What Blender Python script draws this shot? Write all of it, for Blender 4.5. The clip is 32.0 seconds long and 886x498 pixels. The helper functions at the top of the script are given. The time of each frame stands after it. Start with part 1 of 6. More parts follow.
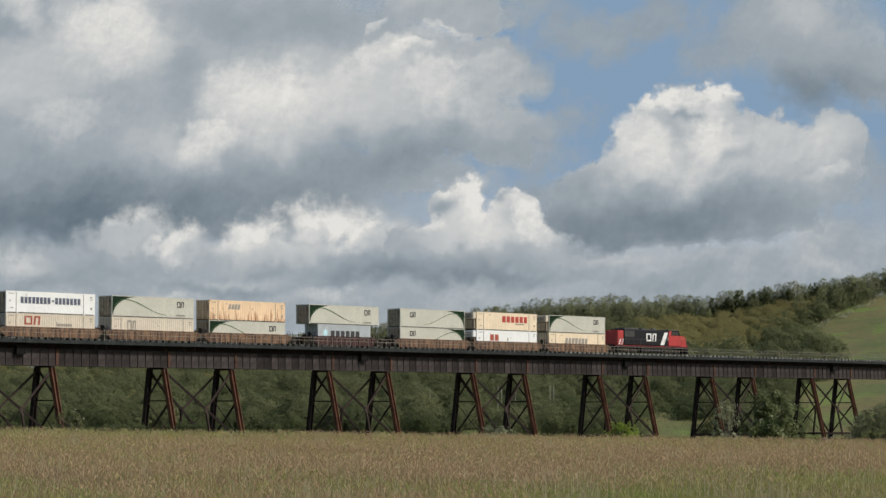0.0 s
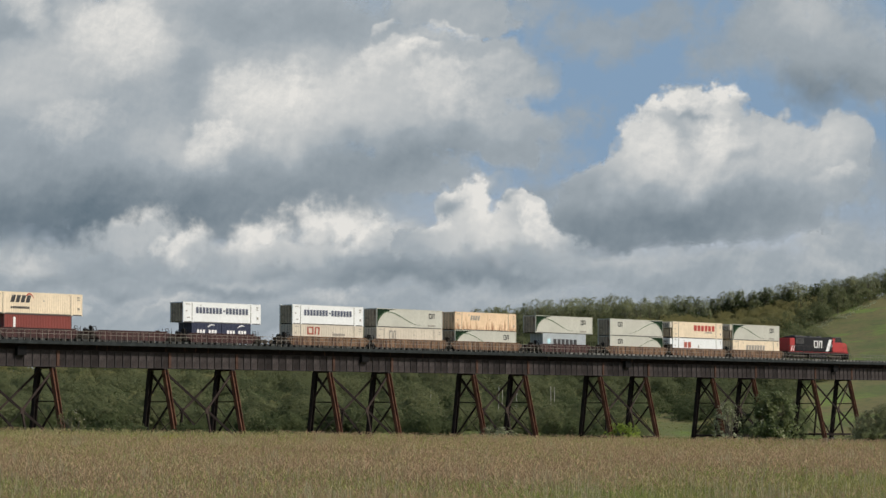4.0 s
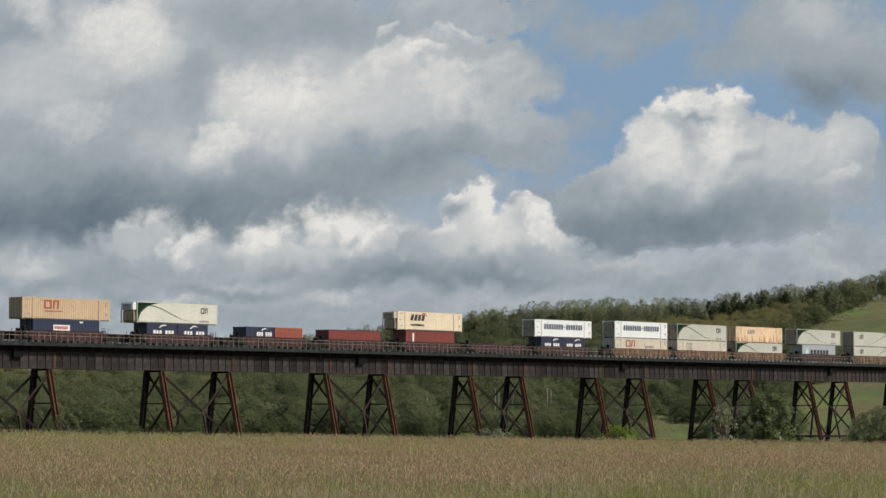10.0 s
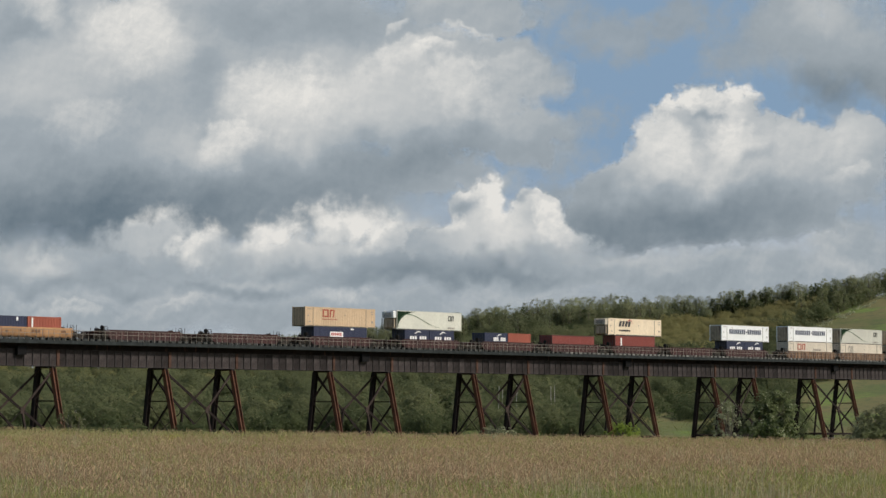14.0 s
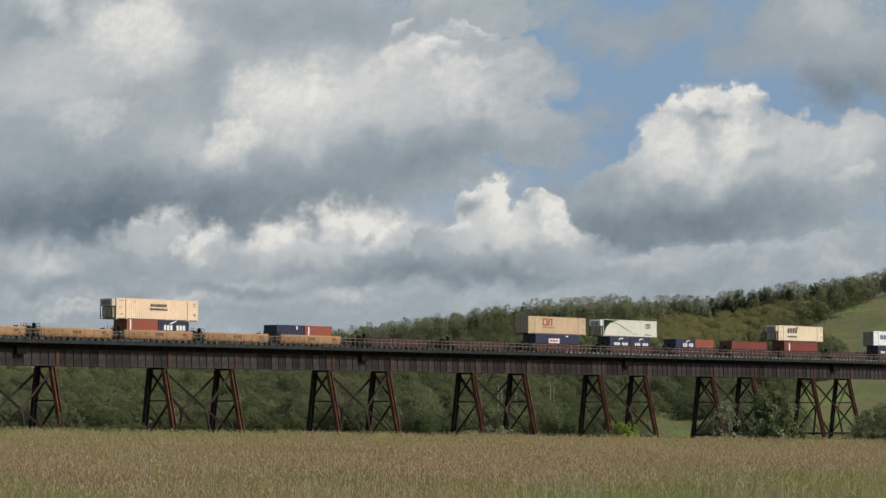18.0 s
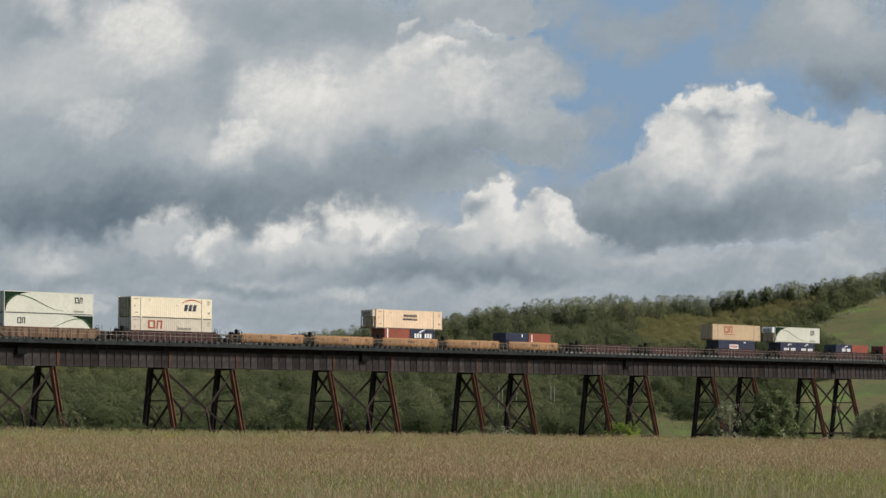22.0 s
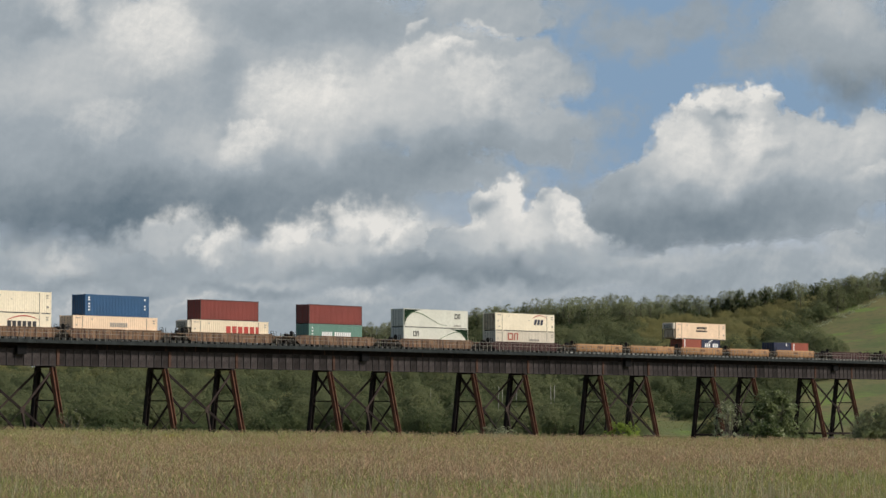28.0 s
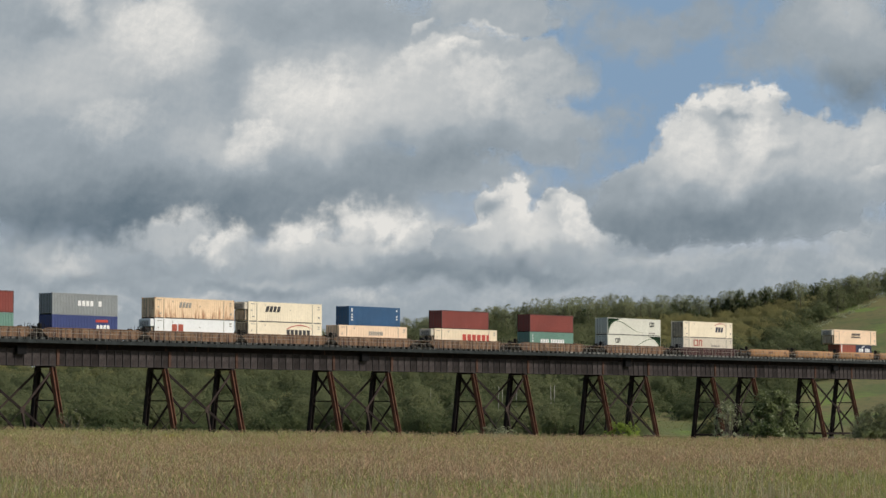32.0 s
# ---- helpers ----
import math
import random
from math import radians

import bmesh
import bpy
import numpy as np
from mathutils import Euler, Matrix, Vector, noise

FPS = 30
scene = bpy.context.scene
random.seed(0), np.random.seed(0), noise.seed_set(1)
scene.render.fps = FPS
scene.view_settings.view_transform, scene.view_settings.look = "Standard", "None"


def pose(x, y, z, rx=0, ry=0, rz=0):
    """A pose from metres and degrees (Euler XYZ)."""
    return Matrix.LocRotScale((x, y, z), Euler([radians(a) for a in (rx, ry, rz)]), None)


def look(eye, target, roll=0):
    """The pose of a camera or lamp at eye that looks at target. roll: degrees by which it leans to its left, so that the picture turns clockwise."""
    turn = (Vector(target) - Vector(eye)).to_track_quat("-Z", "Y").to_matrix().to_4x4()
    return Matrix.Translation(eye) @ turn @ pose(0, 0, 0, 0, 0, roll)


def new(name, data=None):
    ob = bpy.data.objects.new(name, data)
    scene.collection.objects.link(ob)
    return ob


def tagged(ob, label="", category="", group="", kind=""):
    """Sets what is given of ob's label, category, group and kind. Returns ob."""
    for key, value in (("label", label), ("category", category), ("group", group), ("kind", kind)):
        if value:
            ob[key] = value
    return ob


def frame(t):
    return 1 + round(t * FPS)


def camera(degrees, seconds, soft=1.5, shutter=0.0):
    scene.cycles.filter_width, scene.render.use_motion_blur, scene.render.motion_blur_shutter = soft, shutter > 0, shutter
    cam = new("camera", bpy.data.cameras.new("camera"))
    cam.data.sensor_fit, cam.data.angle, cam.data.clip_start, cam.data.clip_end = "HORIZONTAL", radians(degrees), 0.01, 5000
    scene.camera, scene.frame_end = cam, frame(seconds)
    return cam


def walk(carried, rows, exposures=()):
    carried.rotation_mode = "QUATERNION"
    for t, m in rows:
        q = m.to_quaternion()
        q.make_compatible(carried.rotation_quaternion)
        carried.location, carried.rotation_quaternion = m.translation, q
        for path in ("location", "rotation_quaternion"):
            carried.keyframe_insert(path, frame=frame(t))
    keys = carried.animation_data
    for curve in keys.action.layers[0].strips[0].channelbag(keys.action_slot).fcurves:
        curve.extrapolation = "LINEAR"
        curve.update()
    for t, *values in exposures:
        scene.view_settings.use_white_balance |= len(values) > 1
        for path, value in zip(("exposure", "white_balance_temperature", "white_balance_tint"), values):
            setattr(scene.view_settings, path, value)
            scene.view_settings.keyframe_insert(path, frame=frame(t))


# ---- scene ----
EYE = 1.75
FOCAL = 4800.0
cam = camera(18.56, 32.0, soft=1.5)
# small sways of the tripod head: seconds, sideways and downward drift in 1/4800 rad
SHAKE = [(0, -1.3, 0), (1, -1.3, 0.1), (2, -0.8, 1.3), (3, -0.2, 1.5), (3.5, 0, 1.5), (5.5, 0.1, 2.4), (6, 0.2, 2.7), (7, 0.2, 1.7), (7.5, 0.2, 1.7), (8, -2.8, 3.2), (8.5, -2.8, 7.5), (9, -1.3, 6.1), (9.5, -7.4, 6.1), (10, -6.1, 5), (10.5, -2.8, 7.5), (11, -2.8, 9.2), (11.5, -1.3, 7.5), (12, 0.4, 3.1), (12.5, 1.8, 0), (13, 1.8, -0.2), (13.5, 0.2, -0.6), (14, 0.2, 0.8), (14.5, 0.2, 1), (16.5, 0.1, -0.6), (18, -0.9, 0), (20, 0.1, -0.1), (25.5, 0.1, 0), (27.5, -0.1, 0), (32, -0.1, 0)]

def sway(dx, dy):
    return pose(0, 0, EYE, 90 + 3.343 + math.degrees(dy / FOCAL), 0, math.degrees(dx / FOCAL))


walk(cam, [(t, sway(dx, dy)) for t, dx, dy in SHAKE])

# ---- light ----
SUN_AZ, SUN_EL = 100.0, 41.0      # compass degrees from +Y towards +X
world = bpy.data.worlds.new("sky")
scene.world = world
world.use_nodes = True
wn = world.node_tree
sky = wn.nodes.new("ShaderNodeTexSky")
sky.sky_type = "NISHITA"
sky.sun_disc = False
sky.sun_elevation = radians(SUN_EL)
sky.sun_rotation = radians(SUN_AZ)
sky.air_density, sky.dust_density = 1.0, 2.0
wn.nodes["Background"].inputs[1].default_value = 0.095
wn.links.new(sky.outputs[0], wn.nodes["Background"].inputs[0])
sun = new("sun", bpy.data.lights.new("sun", "SUN"))
sun.data.energy, sun.data.angle, sun.data.color = 3.55, radians(0.6), (1.0, 0.93, 0.82)
sd = Vector((math.sin(radians(SUN_AZ)) * math.cos(radians(SUN_EL)), math.cos(radians(SUN_AZ)) * math.cos(radians(SUN_EL)), math.sin(radians(SUN_EL))))
sun.matrix_world = look(sd * 300, (0, 0, 0))
scene.view_settings.exposure = 0.0


# ---- materials ----
def mat(name, col, rough=0.6, metal=0.0, var=0.25, size=1.0, fine=0.12, bump=0.0, col2=None, island=0.0, each=0.0, stain=None, stain_amt=0.0, thin=0.0, spec=0.5, low=0.0):
    """Two scales of noise on a base colour; optional streaky stain of a second colour; size in metres."""
    m = bpy.data.materials.new(name)
    m.use_nodes = True
    nt = m.node_tree
    N, L = nt.nodes, nt.links
    b = N["Principled BSDF"]
    b.inputs["Roughness"].default_value, b.inputs["Metallic"].default_value = rough, metal
    b.inputs["Specular IOR Level"].default_value = spec
    co = N.new("ShaderNodeTexCoord")
    geo = N.new("ShaderNodeNewGeometry")
    src = geo.outputs["Position"] if island else co.outputs["Object"]

    def tex(scale, detail=4.0, stretch=None):
        n = N.new("ShaderNodeTexNoise")
        n.inputs["Scale"].default_value, n.inputs["Detail"].default_value = scale, detail
        if stretch:
            mp = N.new("ShaderNodeMapping")
            mp.inputs["Scale"].default_value = stretch
            L.new(src, mp.inputs[0])
            L.new(mp.outputs[0], n.inputs["Vector"])
        else:
            L.new(src, n.inputs["Vector"])
        return n

    def mix(a, c, fac):
        x = N.new("ShaderNodeMix")
        x.data_type = "RGBA"
        for sock, v in ((6, a), (7, c)):
            if isinstance(v, tuple):
                x.inputs[sock].default_value = (*v[:3], 1)
            else:
                L.new(v, x.inputs[sock])
        if isinstance(fac, float):
            x.inputs[0].default_value = fac
        else:
            L.new(fac, x.inputs[0])
        return x.outputs[2]

    def ramp(v, lo, hi):
        r = N.new("ShaderNodeMapRange")
        r.inputs[1].default_value, r.inputs[2].default_value = lo, hi
        L.new(v, r.inputs[0])
        return r.outputs[0]

    dark = tuple(c * (1 - var) for c in col)
    other = col2 or tuple(min(1, c * (1 + var)) for c in col)
    big = tex(1.0 / size)
    c = mix(dark, other, ramp(big.outputs[0], 0.3, 0.7))
    small = tex(9.0 / size, 3.0)
    c = mix(c, tuple(v * (1 - 3 * fine) for v in col), ramp(small.outputs[0], 0.45, 0.8))
    if stain:
        st = tex(1.6, 6.0, (1.0, 1.0, 0.22)).outputs[0]
        if low:
            # more rust low on the wall
            sp, gr = N.new("ShaderNodeSeparateXYZ"), N.new("ShaderNodeMath")
            L.new(src, sp.inputs[0])
            gr.operation = "MULTIPLY_ADD"
            gr.inputs[1].default_value = -low
            L.new(sp.outputs[2], gr.inputs[0])
            L.new(st, gr.inputs[2])
            st = gr.outputs[0]
        c = mix(c, stain, ramp(st, 0.72 - stain_amt * 0.3, 0.80 - stain_amt * 0.2))
    if island or each:
        h = N.new("ShaderNodeHueSaturation")
        if island:
            L.new(c, h.inputs["Color"])
            L.new(ramp(geo.outputs["Random Per Island"], -1.0, 2.0), h.inputs["Value"])
            r = N.new("ShaderNodeMapRange")
            r.inputs[3].default_value, r.inputs[4].default_value = 1 - island, 1 + island
            L.new(geo.outputs["Random Per Island"], r.inputs[0])
            L.new(r.outputs[0], h.inputs["Value"])
        else:
            oi = N.new("ShaderNodeObjectInfo")
            L.new(c, h.inputs["Color"])
            r = N.new("ShaderNodeMapRange")
            r.inputs[3].default_value, r.inputs[4].default_value = 1 - each, 1 + each
            L.new(oi.outputs["Random"], r.inputs[0])
            L.new(r.outputs[0], h.inputs["Value"])
        c = h.outputs[0]
    L.new(c, b.inputs["Base Color"])
    if thin:
        tl = N.new("ShaderNodeBsdfTranslucent")
        L.new(c, tl.inputs[0])
        mx = N.new("ShaderNodeMixShader")
        mx.inputs[0].default_value = thin
        L.new(b.outputs[0], mx.inputs[1])
        L.new(tl.outputs[0], mx.inputs[2])
        L.new(mx.outputs[0], N["Material Output"].inputs[0])
        b.inputs["Specular IOR Level"].default_value = 0.1
    if bump:
        bp = N.new("ShaderNodeBump")
        bp.inputs["Strength"].default_value = bump
        bp.inputs["Distance"].default_value = 0.05
        L.new(small.outputs[0], bp.inputs["Height"])
        L.new(bp.outputs[0], b.inputs["Normal"])
    return m


M = {
    "girder": mat("weathered_black_steel", (0.044, 0.039, 0.040), 0.8, 0.0, 0.35, 2.0, 0.15, 0.3, stain=(0.070, 0.046, 0.038), stain_amt=0.25, spec=0.08),
    "web": mat("uneven_weathered_web_steel", (0.043, 0.037, 0.037), 0.82, 0.0, 0.4, 1.3, 0.18, 0.3, each=0.45, stain=(0.075, 0.047, 0.037), stain_amt=0.35, spec=0.08),
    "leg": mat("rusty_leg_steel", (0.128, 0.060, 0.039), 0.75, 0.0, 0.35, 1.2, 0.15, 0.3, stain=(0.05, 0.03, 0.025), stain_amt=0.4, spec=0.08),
    "rustweb": mat("rust_tinted_web_steel", (0.080, 0.045, 0.034), 0.8, 0.0, 0.35, 1.0, 0.15, stain=(0.035, 0.025, 0.022), stain_amt=0.4, spec=0.08),
    # also on the far tower legs, where it carries their shade
    "brace": mat("dark_brace_and_shaded_leg_steel", (0.023, 0.0175, 0.0165), 0.85, 0.0, 0.3, 1.2, 0.15, stain=(0.07, 0.038, 0.028), stain_amt=0.3, spec=0.08),
    "web_brace": mat("brown_brace_steel", (0.044, 0.033, 0.029), 0.85, 0.0, 0.3, 1.2, 0.15, stain=(0.11, 0.055, 0.038), stain_amt=0.35, spec=0.08),
    "block": mat("weathered_grey_edge_timber", (0.050, 0.053, 0.052), 0.95, 0.0, 0.35, 0.9, 0.15, 0.2, each=0.45, spec=0.08),
    "palegrey": mat("pale_grey_edge_timber", (0.155, 0.158, 0.150), 0.95, 0.0, 0.35, 0.9, 0.15, 0.2, each=0.4, spec=0.08),
    "tie": mat("creosoted_timber", (0.045, 0.042, 0.038), 0.9, 0.0, 0.35, 0.8, 0.15, 0.3, each=0.3, spec=0.08),
    "walk": mat("weathered_walkway_plank", (0.032, 0.037, 0.038), 0.95, 0.0, 0.3, 1.0, 0.15, 0.2, spec=0.08),
    "rail": mat("rail_steel", (0.12, 0.08, 0.06), 0.5, 0.6, 0.2, 1.0),
    "post": mat("rust_tinted_grey_railing", (0.27, 0.245, 0.215), 0.6, 0.2, 0.25, 1.0, each=0.25),
    "concrete": mat("old_concrete", (0.085, 0.08, 0.07), 0.9, 0.0, 0.25, 0.8, 0.12, 0.3),
    "white": mat("white_container_paint", (0.76, 0.78, 0.79), 0.5, 0.0, 0.04, 2.5, 0.04, stain=(0.55, 0.52, 0.47), stain_amt=0.1),
    "reefer": mat("clean_off_white_container_paint", (0.60, 0.60, 0.53), 0.5, 0.0, 0.07, 2.5, 0.05, stain=(0.50, 0.47, 0.38), stain_amt=0.15),
    "greyed": mat("dulled_grey_white_container_paint", (0.475, 0.475, 0.42), 0.55, 0.0, 0.08, 2.5, 0.05, stain=(0.36, 0.35, 0.28), stain_amt=0.2),
    "black": mat("near_black_box", (0.010, 0.010, 0.011), 0.9, 0.0, 0.2, 1.0, spec=0.08),
    "endgrey": mat("rust_stained_grey_end_paint", (0.40, 0.33, 0.24), 0.7, 0.0, 0.3, 0.8, 0.12, stain=(0.16, 0.10, 0.06), stain_amt=0.6),
    "ivory": mat("ivory_container_paint", (0.79, 0.70, 0.54), 0.55, 0.0, 0.06, 2.5, 0.05, stain=(0.50, 0.40, 0.28), stain_amt=0.12),
    "cream": mat("cream_container_paint", (0.74, 0.62, 0.46), 0.55, 0.0, 0.08, 2.5, 0.05, stain=(0.45, 0.33, 0.20), stain_amt=0.15),
    "beige": mat("beige_container_paint", (0.58, 0.52, 0.43), 0.55, 0.0, 0.10, 2.5, 0.06, stain=(0.42, 0.33, 0.22), stain_amt=0.25),
    "peach": mat("faded_peach_container_paint", (0.79, 0.59, 0.42), 0.55, 0.0, 0.08, 2.5, 0.05, stain=(0.45, 0.28, 0.16), stain_amt=0.15),
    "orange": mat("rust_streaked_peach_paint", (0.76, 0.56, 0.37), 0.6, 0.0, 0.10, 2.0, 0.06, stain=(0.30, 0.12, 0.05), stain_amt=1.0, low=0.075),
    "tan": mat("tan_container_paint", (0.53, 0.385, 0.25), 0.55, 0.0, 0.08, 2.5, 0.06, stain=(0.33, 0.21, 0.12), stain_amt=0.25),
    "red": mat("oxide_red_container_paint", (0.205, 0.040, 0.031), 0.55, 0.0, 0.12, 2.5, 0.06, stain=(0.12, 0.03, 0.026), stain_amt=0.2),
    "redshade": mat("shaded_red_frame", (0.075, 0.022, 0.020), 0.6, 0.0, 0.2, 1.5, 0.08),
    "brick": mat("orange_red_container_paint", (0.30, 0.075, 0.045), 0.55, 0.0, 0.12, 2.5, 0.06, stain=(0.2, 0.05, 0.03), stain_amt=0.2),
    "navy": mat("navy_container_paint", (0.020, 0.027, 0.066), 0.5, 0.0, 0.15, 2.5, 0.06, stain=(0.05, 0.05, 0.08), stain_amt=0.2),
    "blue": mat("mid_blue_container_paint", (0.024, 0.085, 0.195), 0.5, 0.0, 0.12, 2.5, 0.06),
    "teal": mat("teal_container_paint", (0.125, 0.245, 0.200), 0.5, 0.0, 0.12, 2.5, 0.06),
    "grey": mat("mid_grey_container_paint", (0.24, 0.26, 0.27), 0.5, 0.0, 0.10, 2.5, 0.06),
    "silver": mat("pale_grey_container_paint", (0.42, 0.46, 0.49), 0.5, 0.1, 0.10, 2.5, 0.06),
    "darkend": mat("dark_frame_paint_and_rail_shade", (0.10, 0.10, 0.095), 0.6, 0.2, 0.3, 0.8, 0.12),
    "green": mat("dark_green_stripe_paint", (0.010, 0.026, 0.013), 0.85, 0.0, 0.15, 1.0, spec=0.1),
    "leafgreen": mat("leaf_green_stripe_paint", (0.055, 0.115, 0.045), 0.5, 0.0, 0.1, 1.0),
    "ink": mat("black_lettering_paint", (0.03, 0.03, 0.035), 0.5, 0.0, 0.1, 1.0),
    "inkred": mat("red_lettering_paint", (0.43, 0.045, 0.032), 0.5, 0.0, 0.1, 1.0),
    "inkrust": mat("rust_red_lettering_paint", (0.36, 0.075, 0.045), 0.5, 0.0, 0.1, 1.0),
    "inkwhite": mat("white_lettering_paint", (0.80, 0.80, 0.80), 0.5, 0.0, 0.05, 1.0),
    "paleblue": mat("pale_blue_emblem_paint", (0.50, 0.78, 0.86), 0.5, 0.0, 0.05, 1.0),
    "violet": mat("violet_blue_container_paint", (0.034, 0.052, 0.175), 0.5, 0.0, 0.12, 2.5, 0.06),
    "slate": mat("slate_blue_lettering_paint", (0.085, 0.10, 0.15), 0.5, 0.0, 0.1, 1.0),
    "inkblue": mat("dark_blue_lettering_paint", (0.030, 0.034, 0.062), 0.5, 0.0, 0.1, 1.0),
    "inkgrey": mat("faded_grey_lettering_paint", (0.30, 0.28, 0.25), 0.6, 0.0, 0.1, 1.0),
    "well_brown": mat("rusty_brown_wagon_paint", (0.185, 0.112, 0.068), 0.8, 0.0, 0.45, 1.1, 0.16, stain=(0.06, 0.035, 0.028), stain_amt=0.75, spec=0.2),
    "well_maroon": mat("maroon_wagon_paint", (0.060, 0.029, 0.028), 0.8, 0.0, 0.4, 1.1, 0.16, stain=(0.042, 0.026, 0.024), stain_amt=0.6, spec=0.2),
    "well_yellow": mat("yellow_ochre_wagon_paint", (0.335, 0.190, 0.092), 0.75, 0.0, 0.25, 1.5, 0.10, stain=(0.22, 0.10, 0.045), stain_amt=0.5, spec=0.2),
    "truck": mat("dirty_cast_steel", (0.045, 0.04, 0.035), 0.7, 0.3, 0.3, 0.6, spec=0.08),
    "wheel": mat("worn_wheel_steel", (0.10, 0.08, 0.065), 0.5, 0.6, 0.2, 0.4),
    "loco_black": mat("black_locomotive_paint", (0.010, 0.010, 0.013), 0.6, 0.0, 0.2, 1.5, spec=0.2),
    "loco_red": mat("red_locomotive_paint", (0.40, 0.030, 0.030), 0.45, 0.0, 0.12, 1.5),
    "loco_grey": mat("grey_roof_grime", (0.07, 0.07, 0.07), 0.7, 0.0, 0.3, 0.8),
    "glass": mat("dark_cab_glass", (0.02, 0.025, 0.03), 0.08, 0.0, 0.1, 1.0),
    "grass": mat("dry_meadow_grass", (0.45, 0.395, 0.155), 0.85, 0.0, 0.25, 10.0, 0.06, col2=(0.385, 0.41, 0.155), island=0.2, thin=0.4),
    "seed": mat("red_brown_seed_heads", (0.515, 0.340, 0.220), 0.9, 0.0, 0.18, 14.0, 0.06, col2=(0.53, 0.39, 0.235), island=0.08, thin=0.3),
    "lush": mat("green_meadow_grass", (0.275, 0.345, 0.098), 0.85, 0.0, 0.25, 6.0, 0.06, col2=(0.28, 0.32, 0.09), island=0.2, thin=0.4),
    "hillgrass": mat("rough_hill_grass", (0.165, 0.200, 0.054), 0.85, 0.0, 0.2, 30.0, 0.08, col2=(0.21, 0.205, 0.075), island=0.10, thin=0.4),
    "pale": mat("pale_yellow_green_grass", (0.53, 0.465, 0.24), 0.85, 0.0, 0.2, 8.0, 0.06, col2=(0.49, 0.47, 0.22), island=0.15, thin=0.4),
    "flower": mat("yellow_flower_heads", (0.40, 0.37, 0.09), 0.8, 0.0, 0.15, 1.0, 0.06, island=0.2, thin=0.2),
    "stalk": mat("bleached_straw_stalk", (0.55, 0.48, 0.30), 0.85, 0.0, 0.2, 5.0, island=0.3, thin=0.2),
    "leaf": mat("aspen_leaves", (0.178, 0.212, 0.104), 0.75, 0.0, 0.25, 30.0, 0.05, col2=(0.225, 0.235, 0.116), island=0.12, thin=0.62),
    "leaf_o": mat("olive_brush_leaves", (0.228, 0.240, 0.108), 0.75, 0.0, 0.25, 24.0, 0.05, col2=(0.265, 0.255, 0.118), island=0.11, thin=0.62),
    "leaf_b": mat("willow_leaves", (0.385, 0.352, 0.152), 0.75, 0.0, 0.22, 22.0, 0.05, col2=(0.27, 0.27, 0.120), island=0.13, thin=0.62),
    "leaf_d": mat("dark_shrub_leaves", (0.108, 0.144, 0.066), 0.75, 0.0, 0.30, 26.0, 0.05, col2=(0.152, 0.172, 0.079), island=0.10, thin=0.62),
    "leaf_r": mat("ridge_aspen_leaves", (0.315, 0.325, 0.19), 0.75, 0.0, 0.22, 12.0, 0.05, col2=(0.27, 0.30, 0.16), island=0.15, thin=0.62),
    "leaf_k": mat("deep_green_willow_leaves", (0.130, 0.172, 0.062), 0.7, 0.0, 0.25, 3.0, 0.08, col2=(0.175, 0.20, 0.092), island=0.45, thin=0.4),
    "leaf_y": mat("bright_shrub_leaves", (0.25, 0.33, 0.058), 0.75, 0.0, 0.25, 4.0, 0.1, island=0.3, thin=0.4),
    "leaf_w": mat("silvery_underside_leaves", (0.30, 0.32, 0.20), 0.75, 0.0, 0.25, 4.0, 0.1, island=0.3, thin=0.3),
    "bark": mat("grey_brown_bark", (0.13, 0.11, 0.085), 0.9, 0.0, 0.3, 0.6),
    "birch": mat("pale_dead_bark", (0.62, 0.58, 0.52), 0.9, 0.0, 0.25, 0.6),
}


# ---- mesh helpers ----
def mesh_ob(name, bm, material, parent=None, label=""):
    me = bpy.data.meshes.new(name)
    bm.to_mesh(me)
    bm.free()
    if material:
        me.materials.append(material)
    ob = new(name, me)
    if parent:
        ob.parent = parent
    if label:
        ob["label"] = label
    return ob


def part(name, bm, material, parent, label=""):
    return mesh_ob(name, bm, material, parent, label)


def reuse(name, me, parent, m=None, label=""):
    """An object of its own on a mesh that alike pieces share."""
    ob = new(name, me)
    ob.parent = parent
    if m is not None:
        ob.matrix_basis = m
    if label:
        ob["label"] = label
    return ob


def mesh_of(name, bm, material):
    me = bpy.data.meshes.new(name)
    bm.to_mesh(me)
    bm.free()
    me.materials.append(material)
    return me


def box(bm, x0, x1, y0, y1, z0, z1, bevel=0.0):
    vs = [bm.verts.new(p) for p in ((x0, y0, z0), (x1, y0, z0), (x1, y1, z0), (x0, y1, z0), (x0, y0, z1), (x1, y0, z1), (x1, y1, z1), (x0, y1, z1))]
    fs = [bm.faces.new([vs[i] for i in q]) for q in ((3, 2, 1, 0), (4, 5, 6, 7), (0, 1, 5, 4), (1, 2, 6, 5), (2, 3, 7, 6), (3, 0, 4, 7))]
    if bevel:
        es = list({e for f in fs for e in f.edges})
        bmesh.ops.bevel(bm, geom=es, offset=bevel, segments=1, affect="EDGES", profile=0.5)
    return vs


